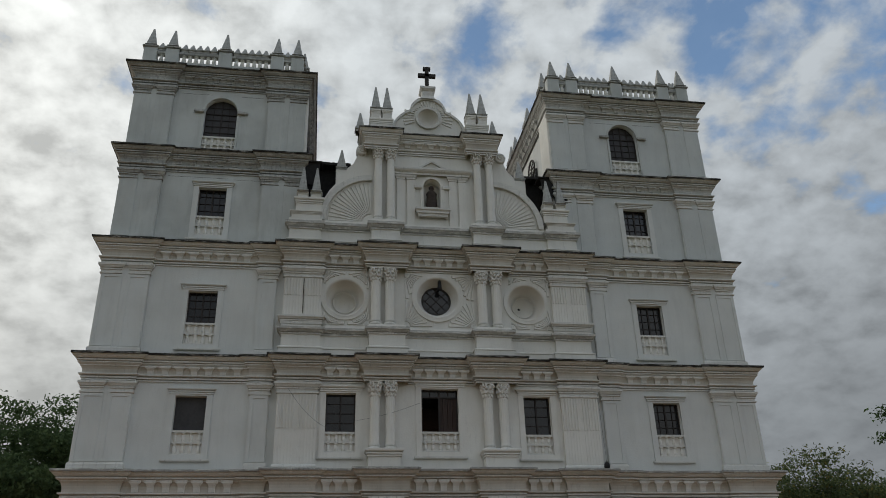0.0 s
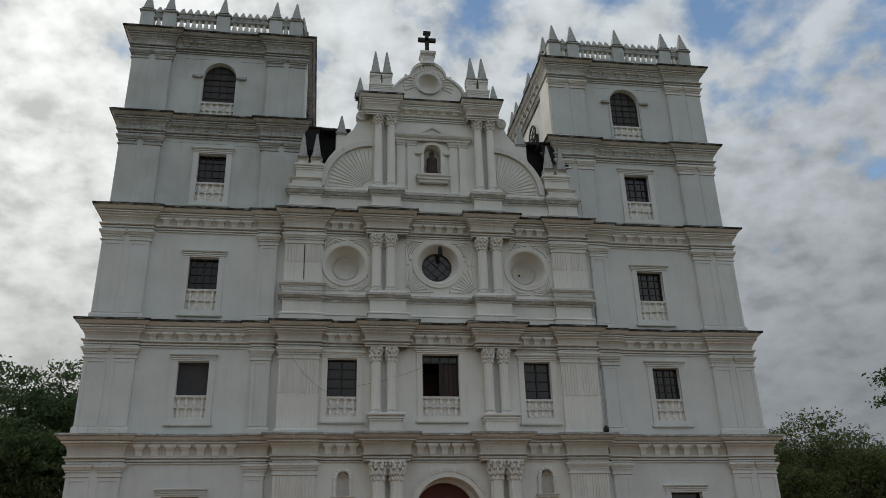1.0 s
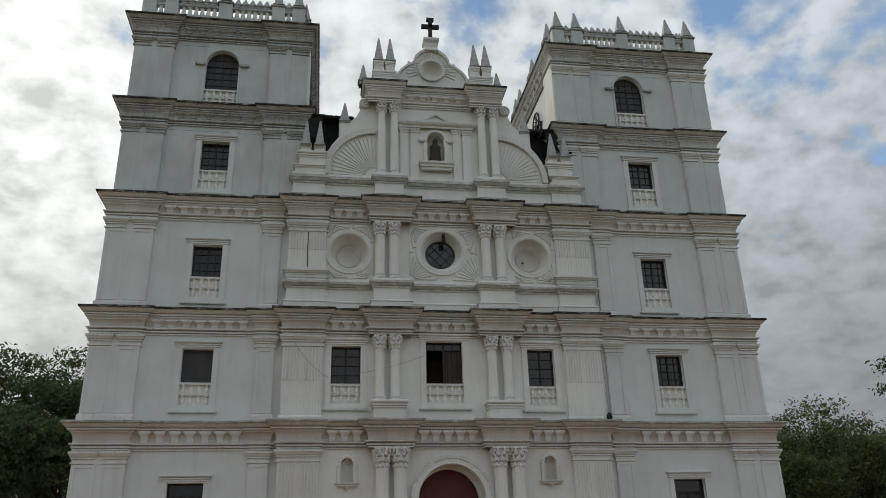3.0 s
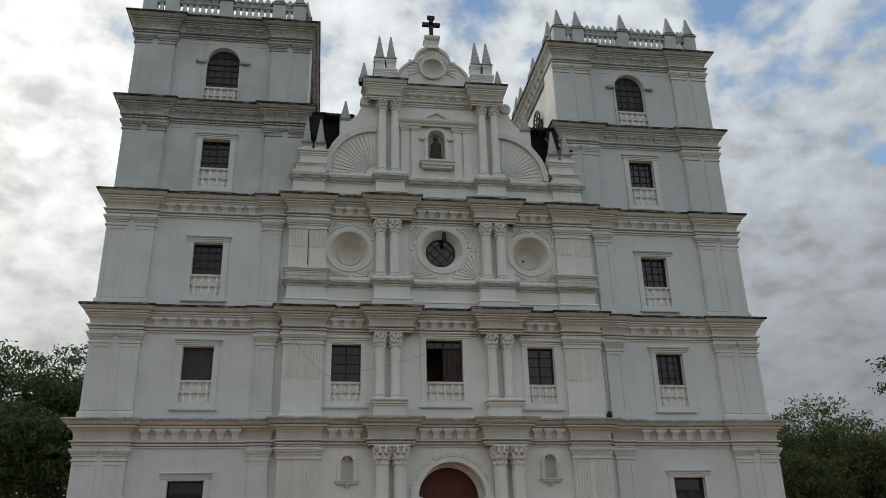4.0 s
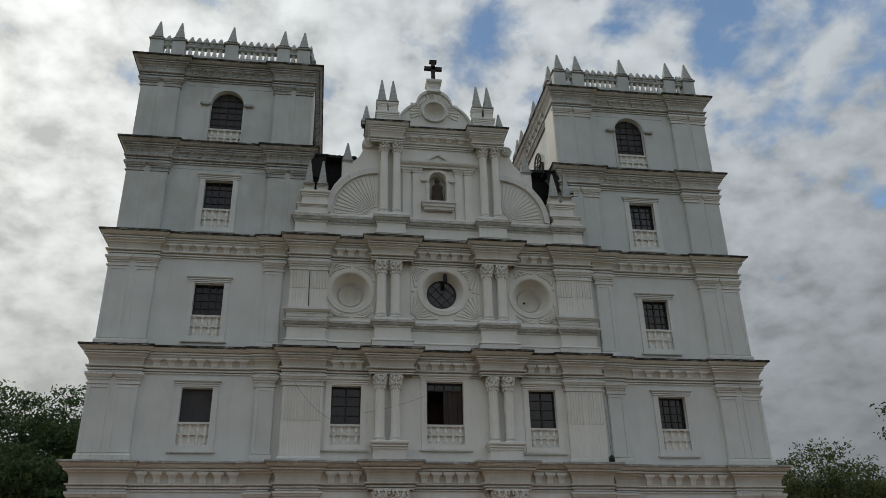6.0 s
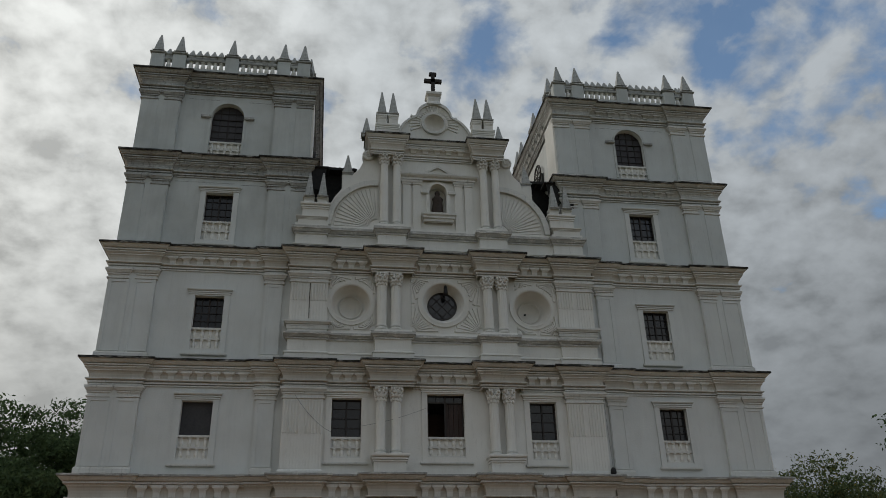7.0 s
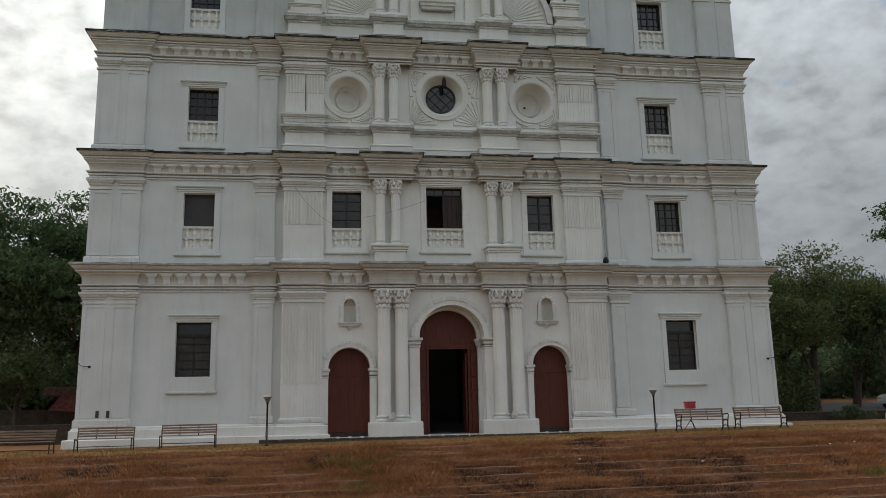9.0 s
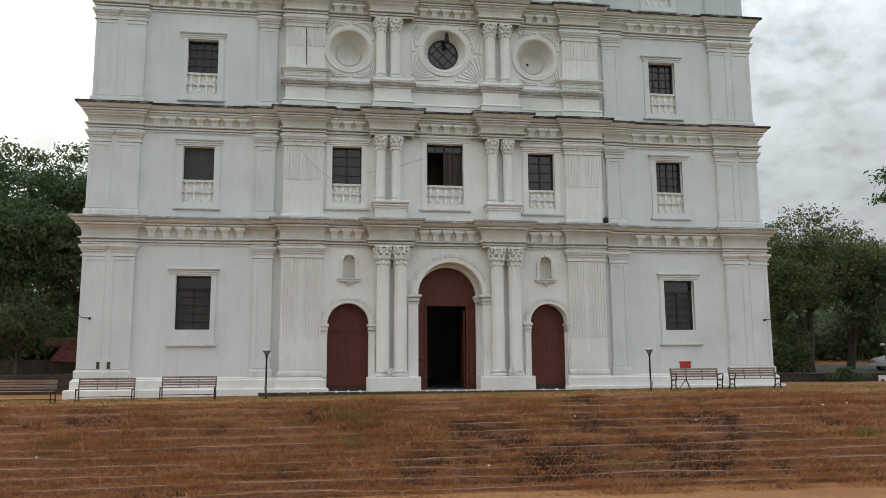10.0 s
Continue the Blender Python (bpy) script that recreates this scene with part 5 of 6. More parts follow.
# spikes of the gable
for x in (-2.99, -2.42, 1.84, 2.42):
    spike(church, x, gy - 0.12, 24.72, 0.46, 1.53, 0.16)
for x0, x1 in ((-2.99, -2.42), (1.84, 2.42)):
    pedestal(x0 - 0.265, x1 + 0.265, gy - 0.40, gy + 0.3, 23.4, 24.18, 0.05)
for x in (-2.99, -2.42, 1.84, 2.42):
    pedestal(x - 0.225, x + 0.225, gy - 0.36, gy + 0.2, 24.18, 24.74, 0.045)
for x, z in ((-3.74, 23.25), (2.98, 23.25)):
    spike(church, x, gy - 0.05, z + 0.18, 0.42, 1.22, 0.25)
for x, z in ((-4.58, 21.45), (4.34, 21.35)):
    part("shoulder_block", soft_box(x - 0.26, x + 0.26, gy + 0.3, gy + 0.7, z - 1.0, z + 0.1, 0.03), WHITE, church)
    spike(church, x, gy + 0.5, z + 0.08, 0.46, 1.2, 0.15)
for xs in ((-6.35, -5.72), (5.52, 6.16)):
    pedestal(xs[0] - 0.27, xs[1] + 0.27, gy - 0.20, gy + 0.5, 18.84, 19.58, 0.11)
    for x in xs:
        pedestal(x - 0.23, x + 0.23, gy - 0.16, gy + 0.2, 19.58, 19.90, 0.05)
        spike(church, x, gy - 0.06, 19.86, 0.42, 1.42, 0.10)

# statue in the niche: a plain draped figure shape
bm = bmesh.new()
lathe(bm, niche_c, gy + 0.18, [(0.30, 19.35), (0.31, 19.45), (0.27, 19.8), (0.24, 20.15), (0.27, 20.32), (0.18, 20.44), (0.09, 20.50), (0.13, 20.60), (0.13, 20.70), (0.05, 20.78)], 14, squash=0.75)
statue = part("statue", bm, STATUE, None, "", True)
tagged(statue, "small dark draped statue standing in the gable niche", "statue")

# nave: walls, floor, dark roof edges behind the gable
bm = bmesh.new()
box(bm, -CX, CX, 38.0, 38.5, -0.3, 16.0)
part("rear_wall", bm, WHITE, church)
for s in (-1, 1):
    bm = bmesh.new()
    box(bm, s * CX - 0.3, s * CX + 0.3, 0.56, 38.0, -0.3, 16.0)
    part("side_wall", bm, INSIDE, church)
bm = bmesh.new()
box(bm, -CX, CX, 0.4, 38.0, -0.3, -0.01)
part("nave_floor", bm, INSIDE, church)
for z in (7.0, 11.5, 16.4):
    bm = bmesh.new()
    box(bm, -CX, CX, 0.66, 6.0, z - 0.2, z)
    part("floor_slab", bm, INSIDE, church)
bm = bmesh.new()
for a, b in (((-7.4, 15.8), (0.0, 19.0)), ((0.0, 19.0), (7.4, 15.8))):
    v = [bm.verts.new(p) for p in ((a[0], 1.2, a[1]), (b[0], 1.2, b[1]), (b[0], 38.6, b[1]), (a[0], 38.6, a[1]), (a[0], 1.2, a[1] + 0.25), (b[0], 1.2, b[1] + 0.25), (b[0], 38.6, b[1] + 0.25), (a[0], 38.6, a[1] + 0.25))]
    for f in ((3, 2, 1, 0), (4, 5, 6, 7), (0, 1, 5, 4), (1, 2, 6, 5), (2, 3, 7, 6), (3, 0, 4, 7)):
        bm.faces.new([v[i] for i in f])
part("roof", bm, TILES, church, "long tiled nave roof")
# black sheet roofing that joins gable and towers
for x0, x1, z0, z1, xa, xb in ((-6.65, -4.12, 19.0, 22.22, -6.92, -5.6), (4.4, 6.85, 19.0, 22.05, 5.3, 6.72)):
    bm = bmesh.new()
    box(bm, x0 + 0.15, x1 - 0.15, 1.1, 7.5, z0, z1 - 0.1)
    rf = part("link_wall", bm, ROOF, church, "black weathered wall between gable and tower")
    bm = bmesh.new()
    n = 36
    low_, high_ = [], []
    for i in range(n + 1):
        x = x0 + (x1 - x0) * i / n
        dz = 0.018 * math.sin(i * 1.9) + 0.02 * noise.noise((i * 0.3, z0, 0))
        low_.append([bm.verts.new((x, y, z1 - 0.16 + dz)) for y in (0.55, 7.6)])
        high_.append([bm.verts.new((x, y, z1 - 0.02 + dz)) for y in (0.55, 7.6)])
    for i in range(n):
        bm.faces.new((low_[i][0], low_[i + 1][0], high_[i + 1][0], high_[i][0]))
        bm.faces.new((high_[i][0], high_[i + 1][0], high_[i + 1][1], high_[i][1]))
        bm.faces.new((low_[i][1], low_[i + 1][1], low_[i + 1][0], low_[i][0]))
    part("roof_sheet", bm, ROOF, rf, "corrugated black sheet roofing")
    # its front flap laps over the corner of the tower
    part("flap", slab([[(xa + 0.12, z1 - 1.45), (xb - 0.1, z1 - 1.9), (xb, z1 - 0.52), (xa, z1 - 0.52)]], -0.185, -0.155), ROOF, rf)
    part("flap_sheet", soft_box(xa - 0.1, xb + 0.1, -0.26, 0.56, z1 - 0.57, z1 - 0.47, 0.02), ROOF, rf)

# ---------------------------------------------------------------- ground
EDGE, FOOT, STEPS = -9.3, -14.3, 11          # terrace edge, foot of the bank, number of steps
LOW = -2.22


def terrace_z(x, y):
    z = -0.09 + 0.008 * max(-16.0, min(16.0, x))
    if y > 9 and x > 15:
        z += min(1.0, (x - 15) / 4) * min(1.5, (y - 9) * 0.075)
    if y > 10 and x < -15:
        z += min(1.0, (-x - 15) / 4) * min(1.2, (y - 10) * 0.05)
    return z


def ground_z(x, y):
    if y >= EDGE:
        return terrace_z(x, y)
    if y >= FOOT:
        k = (EDGE - y) / (EDGE - FOOT)
        return terrace_z(x, EDGE) * (1 - k) + LOW * k - 0.14 * math.sin(math.pi * k) ** 0.5
    if y >= -20:
        return LOW
    k = min(1.0, (-20 - y) / 12)
    return LOW + (EYE[2] - 1.6 - LOW) * k * k * (3 - 2 * k)


xs = [-900, -400, -180, -90, -60] + [-45 + 1.5 * i for i in range(61)] + [60, 90, 180, 400, 900]
ys = [-400, -150, -80, -60, -50, -44, -40] + [-37 + 0.75 * i for i in range(68)] + [16, 19, 23, 28, 34, 42, 55, 80, 130, 250, 500, 1200]
bm = bmesh.new()
grid = [[bm.verts.new((x, y, ground_z(x, y) + 0.03 * noise.noise((x * 0.4, y * 0.4, 0)))) for x in xs] for y in ys]
for r0, r1 in zip(grid, grid[1:]):
    for i in range(len(xs) - 1):
        bm.faces.new((r0[i], r0[i + 1], r1[i + 1], r1[i]))
ground = part("ground", bm, EARTH, None, "", True)
tagged(ground, "dry reddish earth with sparse turf", "ground", kind="structure")

# the grassy laterite steps of the bank
bank = tagged(new("terrace_steps"), "worn laterite steps overgrown with dry brown grass", "steps", kind="structure")
rise, tread = (-0.09 - LOW) / STEPS, (EDGE - FOOT) / STEPS
for k in range(STEPS):
    bm = bmesh.new()
    rows, rows_at = [], []
    n = 300
    for i in range(n + 1):
        x = -32 + 68 * i / n
        top0 = terrace_z(x, EDGE)
        z = top0 + (LOW - top0) * k / STEPS
        wob = 0.11 * noise.noise((x * 0.4, k * 1.1, 0)) + 0.06 * noise.noise((x * 2.1, k * 5.3, 1))
        sag = 0.05 * noise.noise((x * 0.25, k * 2.7, 4)) + 0.012 * noise.noise((x * 1.7, k * 4.3, 2))
        y = EDGE - tread * k - 0.12 + wob
        rows_at.append((x, y, z + sag))
        rows.append([bm.verts.new(p) for p in ((x, y + 0.5, z + sag + 0.01), (x, y + 0.04, z + sag), (x, y - 0.005, z + sag - 0.03), (x, y - 0.035, z + sag - 0.10), (x, y - 0.10, z - rise - 0.12))])
    for a, b in zip(rows, rows[1:]):
        for j in range(4):
            bm.faces.new((a[j], a[j + 1], b[j + 1], b[j]))
    st = part("step", bm, STEP, bank, "", True)
    # worn pale nosing stones along the edge
    bm = bmesh.new()
    rows2 = []
    for a in rows_at:
        x, y, z = a
        e = 0.36 + 0.06 * (k - 4) + 0.9 * noise.noise((x * 0.45, k * 7.7, 3)) + 0.75 * noise.noise((x * 2.5, k * 3.3, 6))
        e += 0.25 * noise.noise((x * 7.0, k * 1.3, 8)) + 0.03 * (k - 5)
        e += 0.22 - 0.50 * max(0.0, min(1.0, (1.0 - x) / 5.0))          # the western half is more overgrown
        up_ = max(-0.05, min(0.014, 0.06 * e - 0.022))
        rows2.append([bm.verts.new(p) for p in ((x, y + 0.09, z + up_ - 0.014), (x, y + 0.01, z + up_), (x, y - 0.014, z + up_ - 0.010), (x, y - 0.004, z + up_ - 0.034))])
    for a, b in zip(rows2, rows2[1:]):
        for j in range(3):
            bm.faces.new((a[j], a[j + 1], b[j + 1], b[j]))
    part("nosing", bm, NOSE, st, "pale worn step edge", True)


def blades(name, spots, mat, label, low, high, width, lean=0.6, seed=1):
    """Grass as one mesh of small bent blades, each of two triangles."""
    rng = np.random.default_rng(seed)
    n = len(spots)
    P = np.array(spots)
    h = rng.uniform(low, high, n)
    a = rng.uniform(0, 2 * np.pi, n)
    b = rng.uniform(0, 2 * np.pi, n)
    w = rng.uniform(0.6, 1.3, n) * width
    side = np.c_[np.cos(a), np.sin(a), np.zeros(n)] * w[:, None]
    bend = np.c_[np.cos(b), np.sin(b), np.zeros(n)] * (h * rng.uniform(0.1, lean, n))[:, None]
    upv = np.c_[np.zeros(n), np.zeros(n), h]
    V = np.stack([P - side, P + side, P + upv * 0.62 + bend * 0.4 + side * 0.7, P + upv + bend], 1).reshape(-1, 3)
    F = (np.arange(n)[:, None] * 4 + np.array([0, 1, 2, 3])).tolist()
    me = bpy.data.meshes.new(name)
    me.from_pydata(V.tolist(), [], F)
    ob = part(name, me, mat)
    return tagged(ob, label, "grass", kind="stuff")


def patchy(x, y, s, seed):
    return noise.noise((x * s, y * s, seed))


def tufts(name, clumps, mat, label, per, spread_, width, seed):
    """Clumps of fine blades that fan out from their root and lie over."""
    rng_ = np.random.default_rng(seed)
    C = np.repeat(np.array(clumps), per, axis=0)
    n = len(C)
    a = rng_.uniform(0, 2 * np.pi, n)
    r = spread_ * np.sqrt(rng_.uniform(0, 1, n))
    root = C[:, :3] + np.c_[np.cos(a) * r * 1.6, np.sin(a) * r * 0.55, np.zeros(n)]
    h = C[:, 3] * rng_.uniform(0.45, 1.15, n)
    t = rng_.uniform(0.05, 0.95, n)                           # how far each one lies over
    b = a + rng_.normal(0, 0.7, n)
    tip = np.c_[np.cos(b) * h * np.sin(t), np.sin(b) * h * np.sin(t) * 0.8 - 0.12 * h, h * np.cos(t)]
    q = rng_.uniform(0, np.pi, n)
    w = width * rng_.uniform(0.6, 1.5, n)
    side = np.c_[np.cos(q) * w, np.sin(q) * w * 0.4, np.zeros(n)]
    mid = tip * 0.55 + np.c_[np.zeros(n), np.zeros(n), 0.14 * h]
    V = np.stack([root - side, root + side, root + mid + side * 0.7, root + tip], 1).reshape(-1, 3)
    me = bpy.data.meshes.new(name)
    me.from_pydata(V.tolist(), [], (np.arange(n)[:, None] * 4 + np.array([0, 1, 2, 3])).tolist())
    return tagged(part(name, me, mat), label, "grass", kind="stuff")


rng = random.Random(5)
rust, straw, dark, olive, turf = [], [], [], [], []
while len(rust) + len(straw) + len(dark) + len(olive) < 50000:
    x = rng.uniform(-19, 20)
    k = rng.randrange(STEPS + 1)
    top0 = terrace_z(x, EDGE)
    z = top0 + (LOW - top0) * k / STEPS - 0.03
    on_riser = rng.random() < 0.45
    if on_riser:
        f = rng.random()
        y, z = EDGE - tread * k - 0.13 - 0.06 * f, z - 0.03 - f * rise * 0.9
    else:
        y = EDGE - tread * (k - 1) - 0.12 - tread * (0.12 + 0.80 * rng.random())
    lush = patchy(x, y * 1.6, 0.42, 2.0) + 0.6 * patchy(x, y, 1.5, 5.0)
    if lush < -0.55 and rng.random() < 0.45:
        continue
    h = 0.085 + 0.10 * max(0.0, lush + 0.2) + 0.05 * rng.random()
    if rng.random() < 0.012:
        h *= 1.7
    burnt = patchy(x * 0.8, k * 0.5, 0.7, 9.0) + 0.5 * patchy(x, k * 1.0, 2.3, 11.0) + (0.52 if -1.6 < x < 7.2 and 3 <= k <= 9 else -0.16)
    tone = patchy(x, y * 2.0, 0.8, 14.0) + 0.55 * rng.uniform(-1, 1)
    mound = math.exp(-((x + 4.3) / 1.5) ** 2 - ((k - 2.0) / 2.0) ** 2)       # a hump of taller half-green grass
    h *= 1 + 0.9 * mound
    tone -= 0.75 * mound
    if burnt > 0.36 and rng.random() < 0.75:
        dark.append((x, y, z, h * 0.75))
    elif tone > 0.30:
        straw.append((x, y, z, h * 1.05))
    elif tone < -0.42:
        olive.append((x, y, z, h * 0.9))
    else:
        rust.append((x, y, z, h))
tufts("rust_grass", rust, DRY, "tangle of dry rust-brown grass on the steps", 13, 0.15, 0.0034, 3)
tufts("straw_grass", straw, STRAW, "pale straw tufts among the dry grass", 11, 0.14, 0.0032, 13)
tufts("dark_grass", dark, DRYDARK, "scorched dark patches of dry grass", 14, 0.15, 0.0050, 4)
tufts("olive_grass", olive, OLIVE, "half-green tufts among the dry grass", 12, 0.14, 0.0036, 14)
while len(turf) < 42000:
    x, y = rng.uniform(-22, 24), rng.uniform(EDGE - 0.15, -0.9)
    if abs(patchy(x, y, 0.5, 3.0)) < 0.05:
        continue
    turf.append((x, y, terrace_z(x, y) - 0.01))
blades("terrace_turf", turf, TURF, "short yellowing turf on the terrace", 0.02, 0.07, 0.012, 1.0, 6)
green = []
for cx_, k, n in ((-4.6, 4.5, 25), (10.55, 5.3, 80), (10.7, 5.0, 60), (2.45, 8, 30), (3.1, 8, 25)):
    for i in range(n):
        top0 = terrace_z(cx_, EDGE)
        green.append((cx_ + rng.gauss(0, 0.22), EDGE - tread * k - 0.15 + rng.gauss(0, 0.1), top0 + (LOW - top0) * k / STEPS - 0.08))
blades("green_weeds", green, foliage("weed", (0.090, 0.105, 0.030), (0.21, 0.21, 0.060)), "small green weeds on the steps", 0.06, 0.24, 0.012, 1.0, 8)

# small pale stones and litter on the bank
pale = speckled("pale_stone", (0.45, 0.43, 0.40), (0.60, 0.58, 0.55), 8)
for i, (x, k) in enumerate(((5.8, 3.4), (9.9, 2), (2.2, 2.6), (-12.2, 6), (-0.9, 8), (11.3, 1.6), (10.4, 1.8))):
    bm = bmesh.new()
    bmesh.ops.create_icosphere(bm, subdivisions=1, radius=0.045)
    for v in bm.verts:
        v.co *= rng.uniform(0.7, 1.2)
        v.co.z *= 0.6
    ob = part("stone", bm, pale)
    ob.location = (x, EDGE - tread * k - 0.05, terrace_z(x, EDGE) * (1 - k / STEPS) + LOW * k / STEPS + 0.03)
    tagged(ob, "small pale loose stone on the grassy steps", "stone", "loose stones")

# dark kerb before the church with white marker blocks
bm = bmesh.new()
box(bm, -7.6, 7.4, -2.0, -1.8, -0.3, 0.0)
kerb = part("kerb", bm, KERB)
tagged(kerb, "low dark stone kerb before the church doors", "kerb", kind="structure")
first = None
for i in range(29):
    x = -7.3 + 0.52 * i + rng.uniform(-0.06, 0.06)
    if first is None:
        first = part("marker_block", soft_box(-0.04, 0.04, -0.06, 0.06, 0.0, 0.085, 0.01), CREAM, kerb)
        first.location = (x, -1.95, -0.03)
    else:
        same_part("marker_block", first, kerb, (x, -1.95, -0.03), rng.uniform(0, 1))


# ---------------------------------------------------------------- benches, lamps, small things
def steel_bench(L=1.9):
    """Park bench with straight steel legs and timber slats; faces -y."""
    b = new("park_bench")
    tagged(b, "park bench of brown timber slats on thin straight steel legs", "bench", "terrace benches")
    for x in (-L / 2 + 0.03, L / 2 - 0.03):
        bm = bmesh.new()
        tube(bm, [(x, -0.22, 0.0), (x, -0.20, 0.40)], 0.022)
        tube(bm, [(x, 0.26, 0.0), (x, 0.20, 0.42), (x, 0.30, 0.80)], 0.022)
        tube(bm, [(x, -0.22, 0.40), (x, 0.21, 0.40)], 0.022)
        part("leg_frame", bm, IRON, b)
    for x in (-L / 6, L / 6):
        bm = bmesh.new()
        tube(bm, [(x, 0.20, 0.40), (x, 0.305, 0.80)], 0.018)
        part("back_strut", bm, IRON, b)
    for i in range(4):
        y = -0.20 + 0.105 * i
        part("seat_slat", soft_box(-L / 2, L / 2, y, y + 0.085, 0.415, 0.445, 0.008), SLAT, b)
    for i in range(4):
        z = 0.49 + 0.085 * i
        y = 0.205 + (z - 0.42) * 0.26
        part("back_slat", soft_box(-L / 2, L / 2, y - 0.03, y, z, z + 0.062, 0.008), SLAT, b)
    bm = bmesh.new()
    tube(bm, [(-L / 2, 0.1, 0.16), (L / 2, 0.1, 0.16)], 0.014)
    part("stretcher", bm, IRON, b)
    return b


def iron_bench(L=1.95):
    """Park bench with curled cast-iron ends; faces -y."""
    b = new("park_bench")
    tagged(b, "park bench with curled black cast-iron arms and brown slats", "bench", "terrace benches")
    for x in (-L / 2 + 0.05, L / 2 - 0.05):
        bm = bmesh.new()
        tube(bm, [(x, -0.34, 0.0), (x, -0.24, 0.10), (x, -0.22, 0.24), (x, -0.26, 0.40), (x, -0.34, 0.56), (x, -0.30, 0.63), (x, -0.1, 0.62), (x, 0.20, 0.60)], 0.024)
        tube(bm, [(x, 0.34, 0.0), (x, 0.22, 0.14), (x, 0.18, 0.40), (x, 0.28, 0.84)], 0.026)
        tube(bm, [(x, -0.25, 0.40), (x, 0.18, 0.38)], 0.024)
        tube(bm, [(x, -0.22, 0.14), (x, 0.0, 0.22), (x, 0.22, 0.14)], 0.018)
        part("cast_end", bm, IRON, b, "curled black iron end")
    for i in range(5):
        y = -0.24 + 0.09 * i
        part("seat_slat", soft_box(-L / 2, L / 2, y, y + 0.07, 0.405, 0.435, 0.008), SLAT, b)
    for i in range(4):
        z = 0.50 + 0.09 * i
        y = 0.19 + (z - 0.40) * 0.22
        part("back_slat", soft_box(-L / 2, L / 2, y - 0.03, y, z, z + 0.065, 0.008), SLAT, b)
    for x in (-L / 6, L / 6):
        bm = bmesh.new()
        tube(bm, [(x, 0.18, 0.40), (x, 0.285, 0.84)], 0.016)
        part("back_strut", bm, IRON, b)
    return b


sb = steel_bench()
sb.matrix_basis = pose(-9.87, -4.0, terrace_z(-9.9, -4) + 0.02, 0, 0, 1.0)
copy_thing(sb, pose(-12.66, -4.0, terrace_z(-12.7, -4), 0, 0, 2.0))
far = copy_thing(sb, pose(-14.98, -5.0, terrace_z(-15, -5) - 0.02, 0, 0, -2.0))
ib = iron_bench()
ib.matrix_basis = pose(9.2, -4.0, terrace_z(9.2, -4) + 0.0, 0, 0, -3.0)
copy_thing(ib, pose(11.62, -4.0, terrace_z(11.6, -4) + 0.0, 0, 0, -4.0))


def garden_lamp():
    g = new("garden_lamp")
    tagged(g, "short dark garden lamp post with a cream conical head", "lamp", "garden lamps")
    bm = bmesh.new()
    lathe(bm, 0, 0, [(0.09, 0.0), (0.09, 0.03), (0.035, 0.05), (0.03, 1.45), (0.045, 1.46), (0.045, 1.50)], 12)
    part("post", bm, IRON, g, "", True)
    bm = bmesh.new()
    lathe(bm, 0, 0, [(0.05, 1.50), (0.09, 1.60), (0.15, 1.68), (0.15, 1.70)], 16)
    part("shade", bm, GREYSTEEL, g, "cream conical head", True)
    bm = bmesh.new()
    lathe(bm, 0, 0, [(0.155, 1.70), (0.155, 1.73), (0.05, 1.76)], 16)
    part("lid", bm, CREAM, g, "", True)
    bm = soft_box(-0.05, 0.05, -0.09, -0.03, 0.30, 0.48, 0.01)
    part("switch_box", bm, GREYSTEEL, g)
    return g


gl = garden_lamp()
gl.matrix_basis = pose(-7.18, -4.0, terrace_z(-7.2, -4))
copy_thing(gl, pose(7.32, -4.0, terrace_z(7.3, -4) - 0.12))

# red box on a tripod
stand = tagged(new("offering_box"), "red metal box on a black tripod stand behind a bench", "box")
bm = soft_box(-0.22, 0.22, -0.15, 0.15, 0.84, 1.06, 0.02)
part("box_body", bm, RED, stand)
stand.scale = (0.85, 0.85, 1.0)
part("box_lid", soft_box(-0.25, 0.25, -0.18, 0.18, 1.06, 1.12, 0.02), RED, stand)
bm = bmesh.new()
tube(bm, [(0, 0, 0.30), (0, 0, 0.84)], 0.02)
part("pole", bm, IRON, stand)
for a in (0.5, 2.6, 4.7):
    bm = bmesh.new()
    tube(bm, [(0, 0, 0.42), (0.34 * math.cos(a), 0.34 * math.sin(a), 0.0)], 0.016)
    part("leg", bm, IRON, stand)
stand.location = (9.42, -2.6, terrace_z(9.4, -2.6))

# small pots between the columns
for x in (-2.47, 2.58):
    bm = bmesh.new()
    lathe(bm, 0, 0, [(0.12, 0), (0.14, 0.05), (0.10, 0.24), (0.11, 0.26)], 12)
    ob = part("clay_pot", bm, CAPITAL, None, "", True)
    ob.location = (x, -0.98, 0.66)
    tagged(ob, "small pale clay pot between the columns on their pedestal", "pot", "clay pots")

# floodlights on brackets at the corners and their wires
for x, s in ((-14.35, -1), (14.35, 1)):
    fl = tagged(new("bracket_light"), "small dark floodlight on a wire bracket on the wall", "light", "bracket lights")
    z = 2.95
    bm = bmesh.new()
    tube(bm, [(x, -0.15, z), (x - s * 0.05, -0.35, z - 0.03)], 0.015)
    tube(bm, [(x, -0.18, z), (x + s * 0.3, -0.25, z + 0.02), (x + s * 0.55, -0.2, z + 0.28)], 0.014)
    part("bracket", bm, IRON, fl)
    bm = soft_box(x - s * 0.05 - 0.045, x - s * 0.05 + 0.045, -0.41, -0.33, z - 0.07, z + 0.02, 0.012)
    part("lamp_head", bm, IRON, fl)
